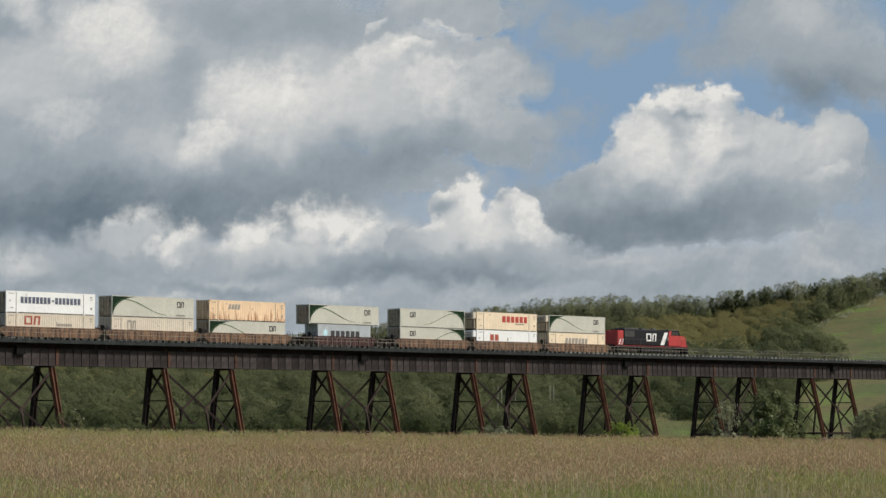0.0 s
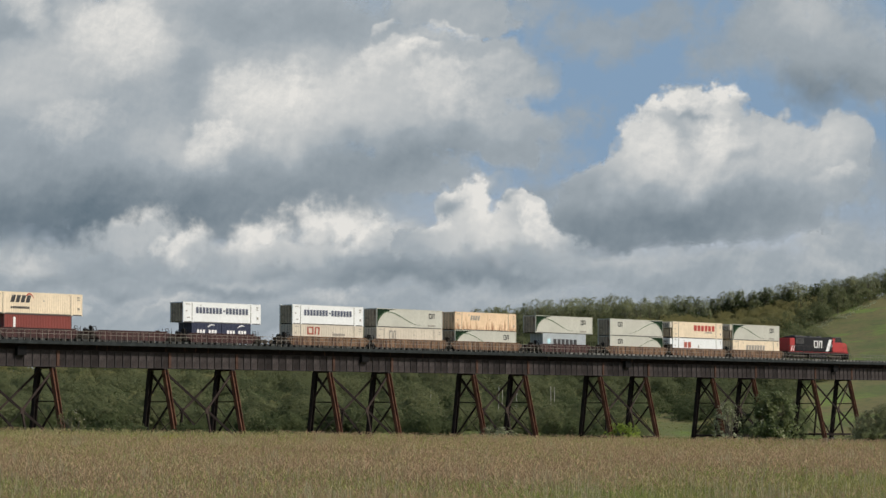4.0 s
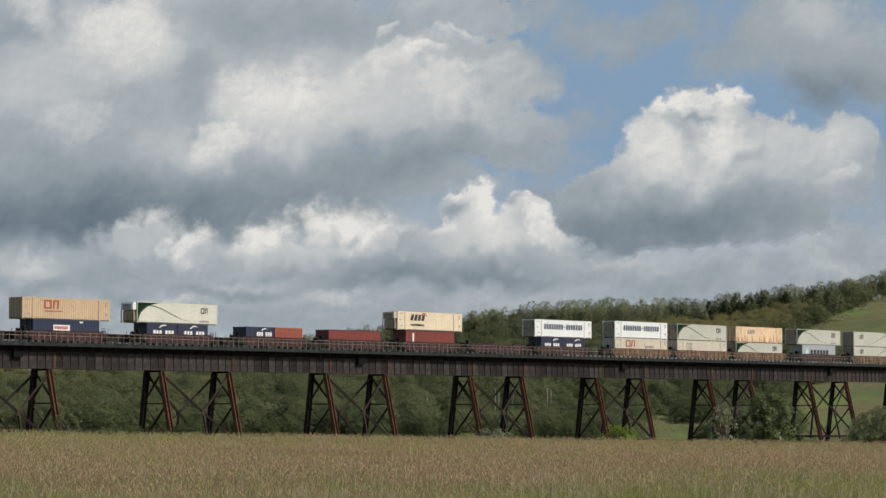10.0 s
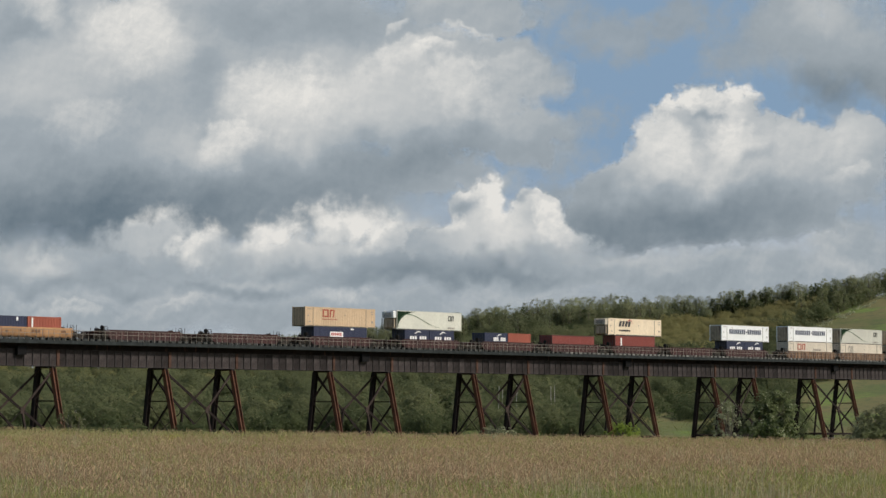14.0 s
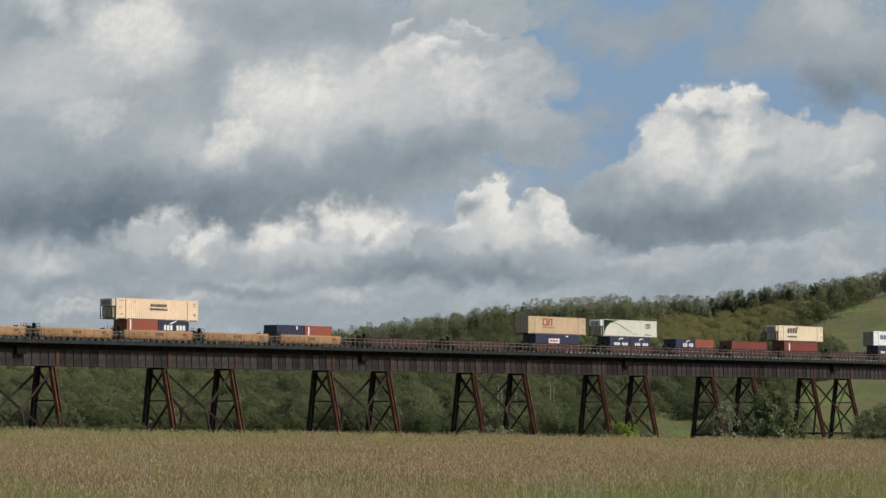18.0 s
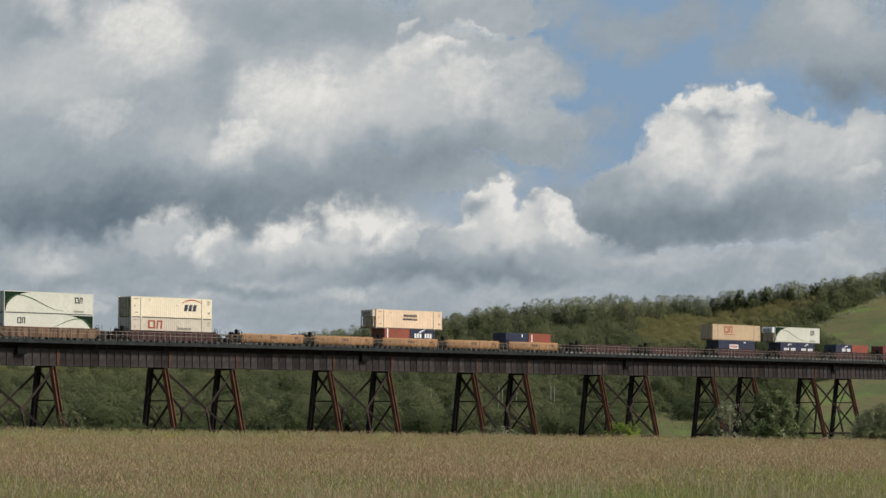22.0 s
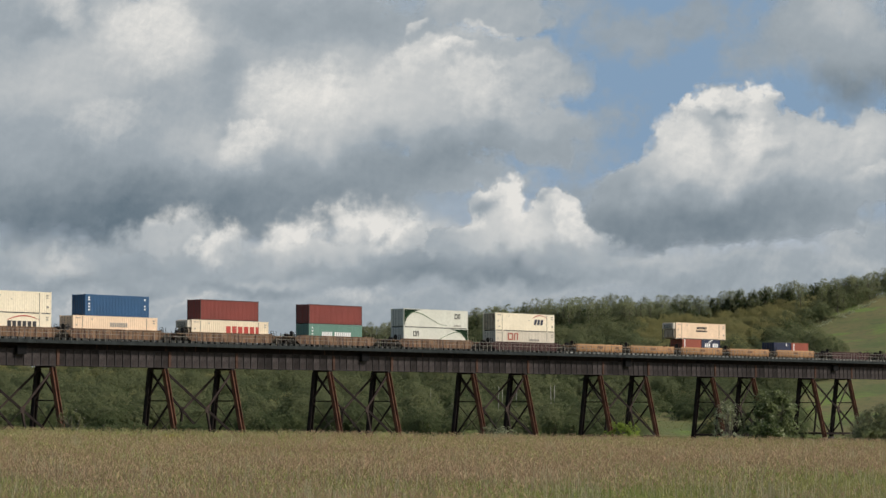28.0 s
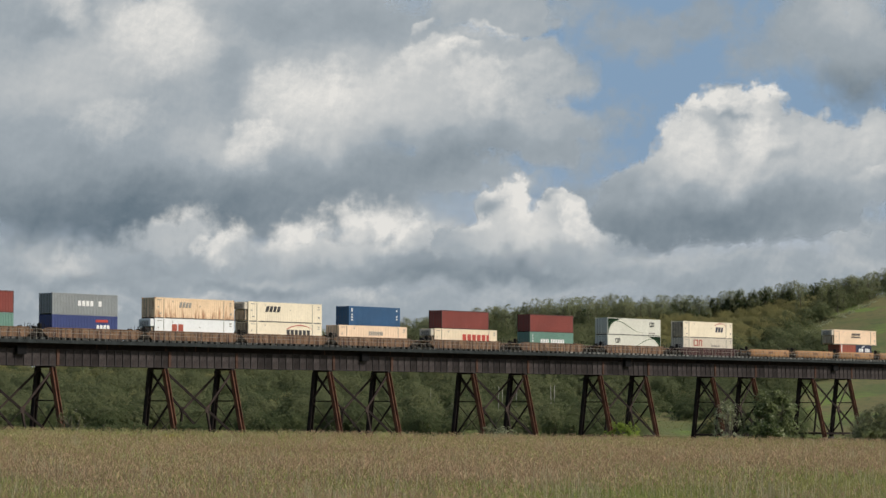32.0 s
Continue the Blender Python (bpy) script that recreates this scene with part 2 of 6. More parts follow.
def beam(bm, a, b, w, h, up=(0, 0, 1)):
    """A rectangular bar from a to b."""
    a, b = Vector(a), Vector(b)
    d = (b - a).normalized()
    u = Vector(up)
    side = d.cross(u)
    if side.length < 1e-3:
        side = d.cross(Vector((0, 1, 0)))
    side.normalize()
    u = side.cross(d).normalized()
    q = [(-w / 2, -h / 2), (w / 2, -h / 2), (w / 2, h / 2), (-w / 2, h / 2)]
    va = [bm.verts.new(a + side * i + u * j) for i, j in q]
    vb = [bm.verts.new(b + side * i + u * j) for i, j in q]
    bm.faces.new(va[::-1])
    bm.faces.new(vb)
    for i in range(4):
        bm.faces.new([va[i], va[(i + 1) % 4], vb[(i + 1) % 4], vb[i]])


def tube(bm, a, b, r, n=10, r2=None):
    a, b = Vector(a), Vector(b)
    d = (b - a).normalized()
    s = d.orthogonal().normalized()
    u = d.cross(s)
    r2 = r if r2 is None else r2
    ra = [bm.verts.new(a + (s * math.cos(2 * math.pi * i / n) + u * math.sin(2 * math.pi * i / n)) * r) for i in range(n)]
    rb = [bm.verts.new(b + (s * math.cos(2 * math.pi * i / n) + u * math.sin(2 * math.pi * i / n)) * r2) for i in range(n)]
    for i in range(n):
        bm.faces.new([ra[i], ra[(i + 1) % n], rb[(i + 1) % n], rb[i]])
    bm.faces.new(ra[::-1])
    bm.faces.new(rb)


def prism(bm, pts, y0, y1):
    """A flat outline in x, z drawn out from y0 to y1."""
    a = [bm.verts.new((x, y0, z)) for x, z in pts]
    b = [bm.verts.new((x, y1, z)) for x, z in pts]
    n = len(pts)
    bm.faces.new(a)
    bm.faces.new(b[::-1])
    for i in range(n):
        bm.faces.new([a[(i + 1) % n], a[i], b[i], b[(i + 1) % n]])


def soup(name, verts, faces, material, parent=None):
    me = bpy.data.meshes.new(name)
    verts = np.asarray(verts, dtype=np.float32)
    faces = np.asarray(faces, dtype=np.int32)
    nf, k = faces.shape
    me.vertices.add(len(verts))
    me.vertices.foreach_set("co", verts.ravel())
    me.loops.add(nf * k)
    me.loops.foreach_set("vertex_index", faces.ravel())
    me.polygons.add(nf)
    me.polygons.foreach_set("loop_start", np.arange(nf, dtype=np.int32) * k)
    me.update(calc_edges=True)
    me.materials.append(material)
    if name:
        ob = new(name, me)
        if parent:
            ob.parent = parent
        return ob
    return me


# ---- sky and clouds ----
SKY_D = 4600.0


def sheet(name, dist, material, label, u0=-1500, u1=1500, v0=-60, v1=1000):
    k = dist / FOCAL
    bm = bmesh.new()
    vs = [bm.verts.new((u * k, 0, v * k)) for u, v in ((u0, v0), (u1, v0), (u1, v1), (u0, v1))]
    bm.faces.new(vs)
    ob = mesh_ob(name, bm, material)
    ob.location = (0, dist, EYE)
    return tagged(ob, label, "sky", kind="structure")


class Nodes:
    """Short hands for shader arithmetic."""

    def __init__(self, name):
        self.m = bpy.data.materials.new(name)
        self.m.use_nodes = True
        self.t = self.m.node_tree
        self.t.nodes.clear()

    def put(self, kind, **kw):
        n = self.t.nodes.new(kind)
        for k, v in kw.items():
            if k == "operation":
                n.operation = v
        return n

    def set(self, sock, v):
        if hasattr(v, "is_output"):
            self.t.links.new(v, sock)
        else:
            sock.default_value = v

    def math(self, op, a, b=0.0, c=0.0, clamp=False):
        n = self.put("ShaderNodeMath", operation=op)
        n.use_clamp = clamp
        for i, v in enumerate((a, b, c)):
            self.set(n.inputs[i], v)
        return n.outputs[0]

    def vec(self, op, a, b=(0, 0, 0)):
        n = self.put("ShaderNodeVectorMath", operation=op)
        self.set(n.inputs[0], a)
        self.set(n.inputs[1], b)
        return n.outputs["Value"] if op == "LENGTH" else n.outputs[0]

    def smooth(self, v, lo, hi, a=0.0, b=1.0):
        n = self.put("ShaderNodeMapRange")
        n.interpolation_type = "SMOOTHSTEP"
        for i, x in enumerate((v, lo, hi, a, b)):
            self.set(n.inputs[i], x)
        return n.outputs[0]

    def noise(self, p, scale, detail=6.0, rough=0.55, out=0):
        n = self.put("ShaderNodeTexNoise")
        self.set(n.inputs["Vector"], p)
        n.inputs["Scale"].default_value, n.inputs["Detail"].default_value, n.inputs["Roughness"].default_value = scale, detail, rough
        return n.outputs[out]

    def mix(self, f, a, b):
        n = self.put("ShaderNodeMix")
        n.data_type = "RGBA"
        self.set(n.inputs[0], f)
        for s, v in ((6, a), (7, b)):
            self.set(n.inputs[s], (*v, 1) if isinstance(v, tuple) else v)
        return n.outputs[2]

    def done(self, colour, alpha=None):
        e = self.put("ShaderNodeEmission")
        self.set(e.inputs[0], colour)
        o = self.put("ShaderNodeOutputMaterial")
        if alpha is None:
            self.t.links.new(e.outputs[0], o.inputs[0])
        else:
            tr = self.put("ShaderNodeBsdfTransparent")
            mx = self.put("ShaderNodeMixShader")
            self.set(mx.inputs[0], alpha)
            self.t.links.new(tr.outputs[0], mx.inputs[1])
            self.t.links.new(e.outputs[0], mx.inputs[2])
            self.t.links.new(mx.outputs[0], o.inputs[0])
        return self.m


def cloud_material(name, dist, cover, tones, seed, edge, base=0.5, ragged=1.0, thick=1.0, relief=1.0, fade=None):
    """Cumulus from overlapping masses (centre, radii and tilt, in 1/4800 of the distance, x to the right of the axis, z above the
    horizon) with ragged rims; tones are sunlit crowns (crisp) and thicker, shaded parts (soft), over fine billows."""
    n = Nodes(name)
    co = n.put("ShaderNodeTexCoord")
    p = n.vec("SCALE", co.outputs["Object"])
    p.node.inputs[3].default_value = FOCAL / dist
    pn = n.vec("ADD", p, (seed * 900.0, seed * 700.0, seed * 310.0))

    def warp(v, amp, sc, detail, rough):
        w = n.vec("SUBTRACT", n.noise(pn, 1 / sc, detail, rough, 1), (0.5, 0.5, 0.5))
        return n.vec("ADD", v, n.vec("MULTIPLY", w, (amp, 0, amp)))

    q = warp(warp(p, 120.0, 140.0, 3.0, 0.5), 46.0, 40.0, 5.0, 0.54)
    coarse = n.math("SUBTRACT", n.noise(pn, 1 / 105.0, 7.0, 0.57), 0.5)
    broad = n.math("SUBTRACT", n.noise(pn, 1 / 190.0, 3.0, 0.45), 0.5)
    fine = n.math("SUBTRACT", n.noise(pn, 1 / 24.0, 5.0, 0.55), 0.5)
    rag = n.math("MULTIPLY_ADD", coarse, 1.7 * ragged, n.math("MULTIPLY", fine, 0.8 * ragged))

    def far(c, k=1.0):
        cx, cz, rx, rz, tilt = c
        m = n.put("ShaderNodeMapping")
        m.vector_type = "TEXTURE"
        n.set(m.inputs[0], q)
        m.inputs["Location"].default_value = (cx, 0, cz)
        m.inputs["Rotation"].default_value = (0, -radians(tilt), 0)
        m.inputs["Scale"].default_value = (rx, 1, rz)
        return n.math("MULTIPLY_ADD", rag, k * min(1.4, 70.0 / math.sqrt(rx * rz)), n.vec("LENGTH", m.outputs[0])), m

    best = None
    for c in cover:
        v = n.math("SUBTRACT", 1.0, far(c)[0])
        best = v if best is None else n.math("SMOOTH_MAX", best, v, 0.15)
    alpha = n.smooth(best, 0.0, edge, 0.0, thick)
    if fade:
        pz = n.put("ShaderNodeSeparateXYZ")
        n.set(pz.inputs[0], q)
        alpha = n.math("MULTIPLY", alpha, n.smooth(pz.outputs[2], fade[0], fade[1]))
    lit, glow = base, 0.0
    for c, amp, crisp in tones:
        d, m = far(c, 1.0 if crisp else 0.45)
        if crisp:
            # a ragged upper rim and a soft lower end
            up = n.put("ShaderNodeSeparateXYZ")
            n.set(up.inputs[0], m.outputs[0])
            h = n.smooth(up.outputs[2], -0.7, 0.5)
            v = n.smooth(d, n.math("MULTIPLY_ADD", h, -0.45, 1.6), n.math("MULTIPLY_ADD", h, 0.55, 0.0), 0.0, amp)
            if amp > 0:
                glow = n.math("ADD", glow, v)
        else:
            v = n.smooth(d, 1.6, 0.0, 0.0, amp)
        lit = n.math("ADD", lit, v)
    # billows: the side towards the light is paler, most of all in the sunlit crowns
    pw = warp(pn, 24.0, 40.0, 4.0, 0.55)
    h1 = n.math("SUBTRACT", n.noise(pw, 1 / 62.0, 7.0, 0.56), n.noise(n.vec("ADD", pw, (-4.0, 0, 8.0)), 1 / 62.0, 7.0, 0.56))
    h2 = n.math("SUBTRACT", n.noise(pw, 1 / 17.0, 5.0, 0.6), n.noise(n.vec("ADD", pw, (-1.5, 0, 3.0)), 1 / 17.0, 5.0, 0.6))
    lit = n.math("MULTIPLY_ADD", h1, n.math("MULTIPLY_ADD", glow, 1.6 * relief, 0.26 * relief), lit)
    lit = n.math("MULTIPLY_ADD", h2, n.math("MULTIPLY_ADD", glow, 1.1 * relief, 0.0), lit)
    lit = n.math("MULTIPLY_ADD", coarse, 0.16, n.math("MULTIPLY_ADD", broad, 0.28, lit))
    r = n.put("ShaderNodeValToRGB")
    els = r.color_ramp.elements
    els[0].color, els[1].color = (*CLOUD[0], 1), (*CLOUD[2], 1)
    e = els.new(0.5)
    e.color = (*CLOUD[1], 1)
    n.set(r.inputs[0], lit)
    return n.done(r.outputs[0], alpha)


def sky_material():
    n = Nodes("sky_gradient")
    co = n.put("ShaderNodeTexCoord")
    p = n.vec("SCALE", co.outputs["Object"])
    p.node.inputs[3].default_value = FOCAL / SKY_D
    s = n.put("ShaderNodeSeparateXYZ")
    n.set(s.inputs[0], p)
    st = n.vec("MULTIPLY", p, (1.0, 1.0, 2.2))
    band = n.noise(st, 1 / 230.0, 8.0, 0.58)
    g = n.smooth(n.math("MULTIPLY_ADD", band, 160.0, s.outputs[2]), 340.0, 560.0)
    low = n.mix(n.smooth(band, 0.34, 0.68), (0.31, 0.365, 0.42), (0.45, 0.49, 0.53))
    return n.done(n.mix(g, low, (0.225, 0.335, 0.475)))


DRIFT = 2.55       # how far the clouds drift in a second, in 1/4800 of their distance


def C(x, y, rx, ry, tilt=0.0):
    """A cloud mass; x and y as they lie ten seconds after the start."""
    return (x - 784.0 - 10 * DRIFT, 722.0 - y, rx, ry, tilt)


def soft(x, y, rx, ry, amp, tilt=0.0):
    return (C(x, y, rx, ry, tilt), amp, False)


def bright(x, y, rx, ry, amp, tilt=0.0):
    return (C(x, y, rx, ry, tilt), amp, True)


sheet("backdrop", SKY_D, sky_material(), "pale blue sky fading to grey-white haze low down")
CLOUD = ((0.113, 0.158, 0.197), (0.345, 0.390, 0.426), (0.77, 0.755, 0.72))
VEIL = [C(1060, 50, 170, 60), C(1290, 90, 110, 90), C(1180, 40, 110, 50), C(1350, 30, 90, 90), C(960, 20, 130, 60), C(960, 280, 140, 60), C(1010, 220, 80, 80), C(1545, 300, 80, 110), C(1020, 360, 90, 50)]
RIGHT_TOP = [C(1480, 75, 160, 140), C(1570, 130, 120, 90), C(1400, 40, 110, 125)]
RIGHT_TOP_TONES = [soft(1450, 20, 70, 40, 0.14), soft(1470, 165, 130, 40, -0.22), soft(1540, 60, 60, 40, 0.06)]
LOW = [C(300, 480, 700, 80), C(900, 480, 500, 60), C(1350, 490, 420, 62), C(1540, 440, 120, 60), C(100, 560, 500, 56), C(700, 555, 580, 60), C(1350, 550, 480, 56)]
LOW_TONES = [soft(700, 480, 200, 24, -0.24), soft(60, 462, 80, 26, 0.20), soft(480, 492, 100, 12, 0.16), soft(1100, 455, 150, 20, 0.12), soft(1240, 500, 120, 20, -0.08), bright(1443, 404, 24, 14, 0.26, 20), soft(1440, 410, 60, 34, 0.16), soft(1480, 465, 60, 20, 0.14), soft(850, 520, 200, 20, 0.08), soft(900, 495, 120, 16, -0.16), soft(240, 525, 300, 16, 0.10), bright(606, 518, 56, 15, 0.15), bright(300, 542, 70, 12, 0.11), bright(130, 548, 70, 13, 0.14), soft(420, 512, 130, 12, -0.14), soft(120, 505, 110, 14, -0.10)]
LEFT = [C(60, 180, 560, 300), C(400, 120, 480, 240), C(690, 160, 270, 150), C(860, 130, 170, 90), C(860, 220, 180, 60), C(800, 20, 150, 60), C(300, 330, 560, 130), C(760, 300, 160, 60)]
LEFT_TONES = [
    soft(250, 40, 150, 80, 0.18), bright(225, 40, 90, 70, 0.22), bright(60, 10, 50, 30, 0.18), soft(15, 40, 50, 24, -0.14), soft(112, 20, 26, 50, -0.10),
    soft(50, 140, 150, 60, 0.14), bright(150, 210, 80, 50, 0.14, 20), soft(410, 20, 110, 40, -0.12), soft(345, 150, 44, 90, -0.10),
    bright(470, 160, 90, 70, 0.22, 15), soft(540, 180, 170, 80, 0.14), bright(590, 165, 70, 46, 0.10), bright(395, 245, 64, 38, 0.20, 12), soft(300, 270, 140, 44, 0.14, 12),
    soft(700, 140, 150, 60, 0.14), bright(700, 100, 60, 24, 0.20, 10), bright(770, 92, 36, 12, 0.22), bright(690, 46, 18, 9, 0.20, 40), bright(800, 150, 60, 50, 0.18)]
LEFT_SHADES = [
    bright(800, 62, 50, 16, 0.20), soft(600, 40, 150, 40, -0.10), soft(640, 220, 200, 40, 0.06, 5), bright(900, 140, 80, 50, 0.10), soft(860, 245, 170, 30, -0.12),
    soft(40, 410, 360, 140, -0.38), soft(340, 375, 300, 84, -0.16, 8), soft(590, 330, 260, 70, -0.16, 12), soft(760, 280, 120, 40, -0.10)]
MIDDLE = [C(595, 400, 120, 74, 12), C(455, 425, 130, 46, 20), C(230, 420, 120, 44, 12), C(340, 440, 110, 50), C(520, 450, 260, 50), C(150, 460, 180, 40), C(720, 430, 120, 60)]
MIDDLE_TONES = [
    bright(640, 368, 70, 40, 0.38, 24), bright(580, 376, 120, 26, 0.30, 24), bright(645, 408, 44, 34, 0.24), soft(600, 400, 170, 70, 0.18, 10), bright(490, 402, 90, 24, 0.16, 18), bright(660, 395, 14, 40, 0.14, -20), soft(530, 408, 26, 14, -0.24, 20), soft(641, 412, 11, 24, -0.34, -32),
    bright(343, 414, 66, 20, 0.30, 36), soft(330, 430, 120, 46, 0.07), soft(450, 420, 110, 34, 0.12), soft(245, 425, 80, 36, 0.05), bright(258, 386, 60, 18, 0.26, 12), bright(360, 390, 44, 14, 0.26, 15), bright(425, 392, 36, 16, 0.24), bright(470, 388, 50, 14, 0.22, 15),
    bright(72, 462, 42, 14, 0.14), bright(10, 474, 50, 14, 0.12), soft(50, 470, 90, 26, 0.08), soft(220, 470, 90, 28, -0.16), soft(700, 480, 170, 28, -0.20), soft(430, 440, 50, 20, -0.08, 30)]
TOWER = [C(835, 345, 70, 62), C(860, 400, 110, 54), C(940, 385, 60, 54), C(900, 430, 150, 44), C(780, 420, 80, 44)]
TOWER_TONES = [
    bright(848, 318, 60, 36, 0.34, -25), bright(875, 355, 36, 50, 0.16), soft(815, 352, 36, 16, -0.24, 20), soft(860, 390, 100, 50, 0.22), bright(950, 358, 46, 26, 0.28, -30), bright(965, 398, 34, 24, 0.24, 30),
    soft(925, 355, 22, 18, -0.30), bright(790, 375, 36, 16, 0.24), soft(930, 425, 80, 24, 0.16), soft(790, 460, 80, 30, -0.16), bright(800, 320, 24, 10, 0.18)]
RIGHT = [C(1270, 300, 185, 130), C(1170, 320, 150, 104, 20), C(1092, 372, 126, 80), C(1262, 205, 118, 64, 6), C(1370, 245, 100, 70), C(1420, 290, 165, 108), C(1500, 250, 84, 74), C(1250, 400, 230, 44)]
RIGHT_TONES = [
    bright(1270, 165, 84, 20, 0.30, 8), bright(1320, 150, 36, 24, 0.30), bright(1200, 175, 40, 20, 0.24), bright(1300, 190, 60, 24, 0.20, 30), soft(1255, 192, 30, 13, -0.20), bright(1165, 260, 76, 64, 0.20, 25), soft(1140, 290, 110, 76, 0.12, 30),
    bright(1285, 260, 70, 64, 0.20), soft(1290, 240, 110, 80, 0.08), soft(1330, 280, 44, 18, -0.18, 35), soft(1225, 250, 18, 50, -0.16), bright(1420, 240, 100, 50, 0.10), bright(1495, 290, 36, 20, 0.16), soft(1500, 220, 70, 44, 0.10),
    soft(1190, 400, 260, 70, -0.30), soft(1350, 375, 190, 50, -0.16, 10), soft(1060, 400, 110, 60, -0.12)]
cloud_sheets = [
    (sheet("backdrop", 4580, cloud_material("thin_cloud_veil", 4580, VEIL, [], 5, 0.9, 0.44, 1.5, 0.85), "thin grey cloud veil over blue sky"), DRIFT),
    (sheet("backdrop", 4560, cloud_material("low_cloud_bank", 4560, LOW, LOW_TONES, 1, 0.5, 0.49, 0.8, relief=1.7), "low grey-white cloud bank"), 1.9),
    (sheet("backdrop", 4540, cloud_material("grey_cloud", 4540, RIGHT_TOP, RIGHT_TOP_TONES, 6, 0.60, 0.45, 1.0), "grey cloud mass with a shaded base"), DRIFT),
    (sheet("backdrop", 4520, cloud_material("great_cumulus", 4520, LEFT, LEFT_TONES + LEFT_SHADES, 12, 0.34, 0.54, 0.9), "broad grey-white cumulus mass with dark base"), DRIFT),
    (sheet("backdrop", 4500, cloud_material("cumulus_row", 4500, MIDDLE, MIDDLE_TONES, 9, 0.70, 0.54, 0.8, fade=(200, 270)), "bright-topped cumulus clouds with grey bases"), DRIFT),
    (sheet("backdrop", 4480, cloud_material("towering_cumulus", 4480, RIGHT, RIGHT_TONES, 11, 0.22, 0.56, 0.8, fade=(268, 300)), "towering cumulus with white crown and grey base"), DRIFT),
    (sheet("backdrop", 4460, cloud_material("ragged_cumulus", 4460, TOWER, TOWER_TONES, 7, 0.30, 0.56, 0.9, fade=(250, 310)), "small ragged cumulus with a sunlit crown"), DRIFT),
]


# ---- ground ----
def sstep(a, b, v):
    t = np.clip((v - a) / (b - a), 0, 1)
    return t * t * (3 - 2 * t)


# ridge: column across the view (1/4800 rad from 784) and the height of the bare hill there
RIDGE_X = [-3000, 0, 450, 560, 700, 830, 960, 1080, 1250, 1330, 1450, 1568, 1800, 4500]
RIDGE_H = [8, 11.5, 12.8, 15.3, 18.4, 22.0, 24.6, 26.8, 26.3, 28.2, 32.0, 35.6, 38.0, 30.0]
YR = 850.0


def ground_z(x, y):
    """Height of the ground over the datum; the camera stands at 0, 0 on 0."""
    x, y = np.asarray(x, float), np.asarray(y, float)
    r = np.hypot(x, y)
    yy = np.maximum(y, 1.0)
    col = 784 + FOCAL * np.clip(x / np.maximum(yy, 0.3 * r + 1), -3, 3)
    field = -0.003 * np.clip(y, 0, 160) - 0.0141 * np.clip(x, -60, 60) * np.clip(y, 0, 150) / 150
    valley = -4.6 + 0.25 * np.sin(x * 0.05) * np.cos(y * 0.04)
    z = field + (valley - field) * sstep(158, 225, y)
    h = np.interp(col, RIDGE_X, RIDGE_H) + EYE
    base = 585 + 25 * np.sin(x * 0.02)
    up = np.clip((y - base) / (YR - base), 0, 1)
    rise = up * 0.75 + 0.25 * up * up
    z = z + (h - valley) * rise * (y > 200) - (h * 0.25) * sstep(YR + 40, YR + 900, y)
    return z + 0.35 * np.sin(x * 0.11 + 1.3) * np.sin(y * 0.07) * sstep(180, 260, y)


def hill_pasture(m):
    """Greener grazed turf with ochre and fresh green patches beyond the valley."""
    N, L = m.node_tree.nodes, m.node_tree.links
    b = N["Principled BSDF"]
    old = b.inputs["Base Color"].links[0].from_socket
    geo, sep = N.new("ShaderNodeNewGeometry"), N.new("ShaderNodeSeparateXYZ")
    L.new(geo.outputs["Position"], sep.inputs[0])

    def blend(fac, c0, c1):
        x = N.new("ShaderNodeMix")
        x.data_type = "RGBA"
        L.new(fac, x.inputs[0])
        for i, c in ((6, c0), (7, c1)):
            if isinstance(c, tuple):
                x.inputs[i].default_value = (*c, 1)
            else:
                L.new(c, x.inputs[i])
        return x.outputs[2]

    def patch(scale, lo, hi, detail=5.0, rough=0.6):
        t, r = N.new("ShaderNodeTexNoise"), N.new("ShaderNodeMapRange")
        L.new(geo.outputs["Position"], t.inputs["Vector"])
        t.inputs["Scale"].default_value, t.inputs["Detail"].default_value, t.inputs["Roughness"].default_value = scale, detail, rough
        r.inputs[1].default_value, r.inputs[2].default_value = lo, hi
        L.new(t.outputs[0], r.inputs[0])
        return r.outputs[0]
    c = blend(patch(0.045, 0.37, 0.55), (0.080, 0.108, 0.022), (0.130, 0.118, 0.038))
    c = blend(patch(0.06, 0.52, 0.62), c, (0.118, 0.175, 0.026))
    c = blend(patch(0.5, 0.48, 0.80, 5.0, 0.7), c, (0.045, 0.064, 0.020))
    far = N.new("ShaderNodeMapRange")
    far.inputs[1].default_value, far.inputs[2].default_value = 200.0, 330.0
    L.new(sep.outputs[1], far.inputs[0])
    L.new(blend(far.outputs[0], old, c), b.inputs["Base Color"])


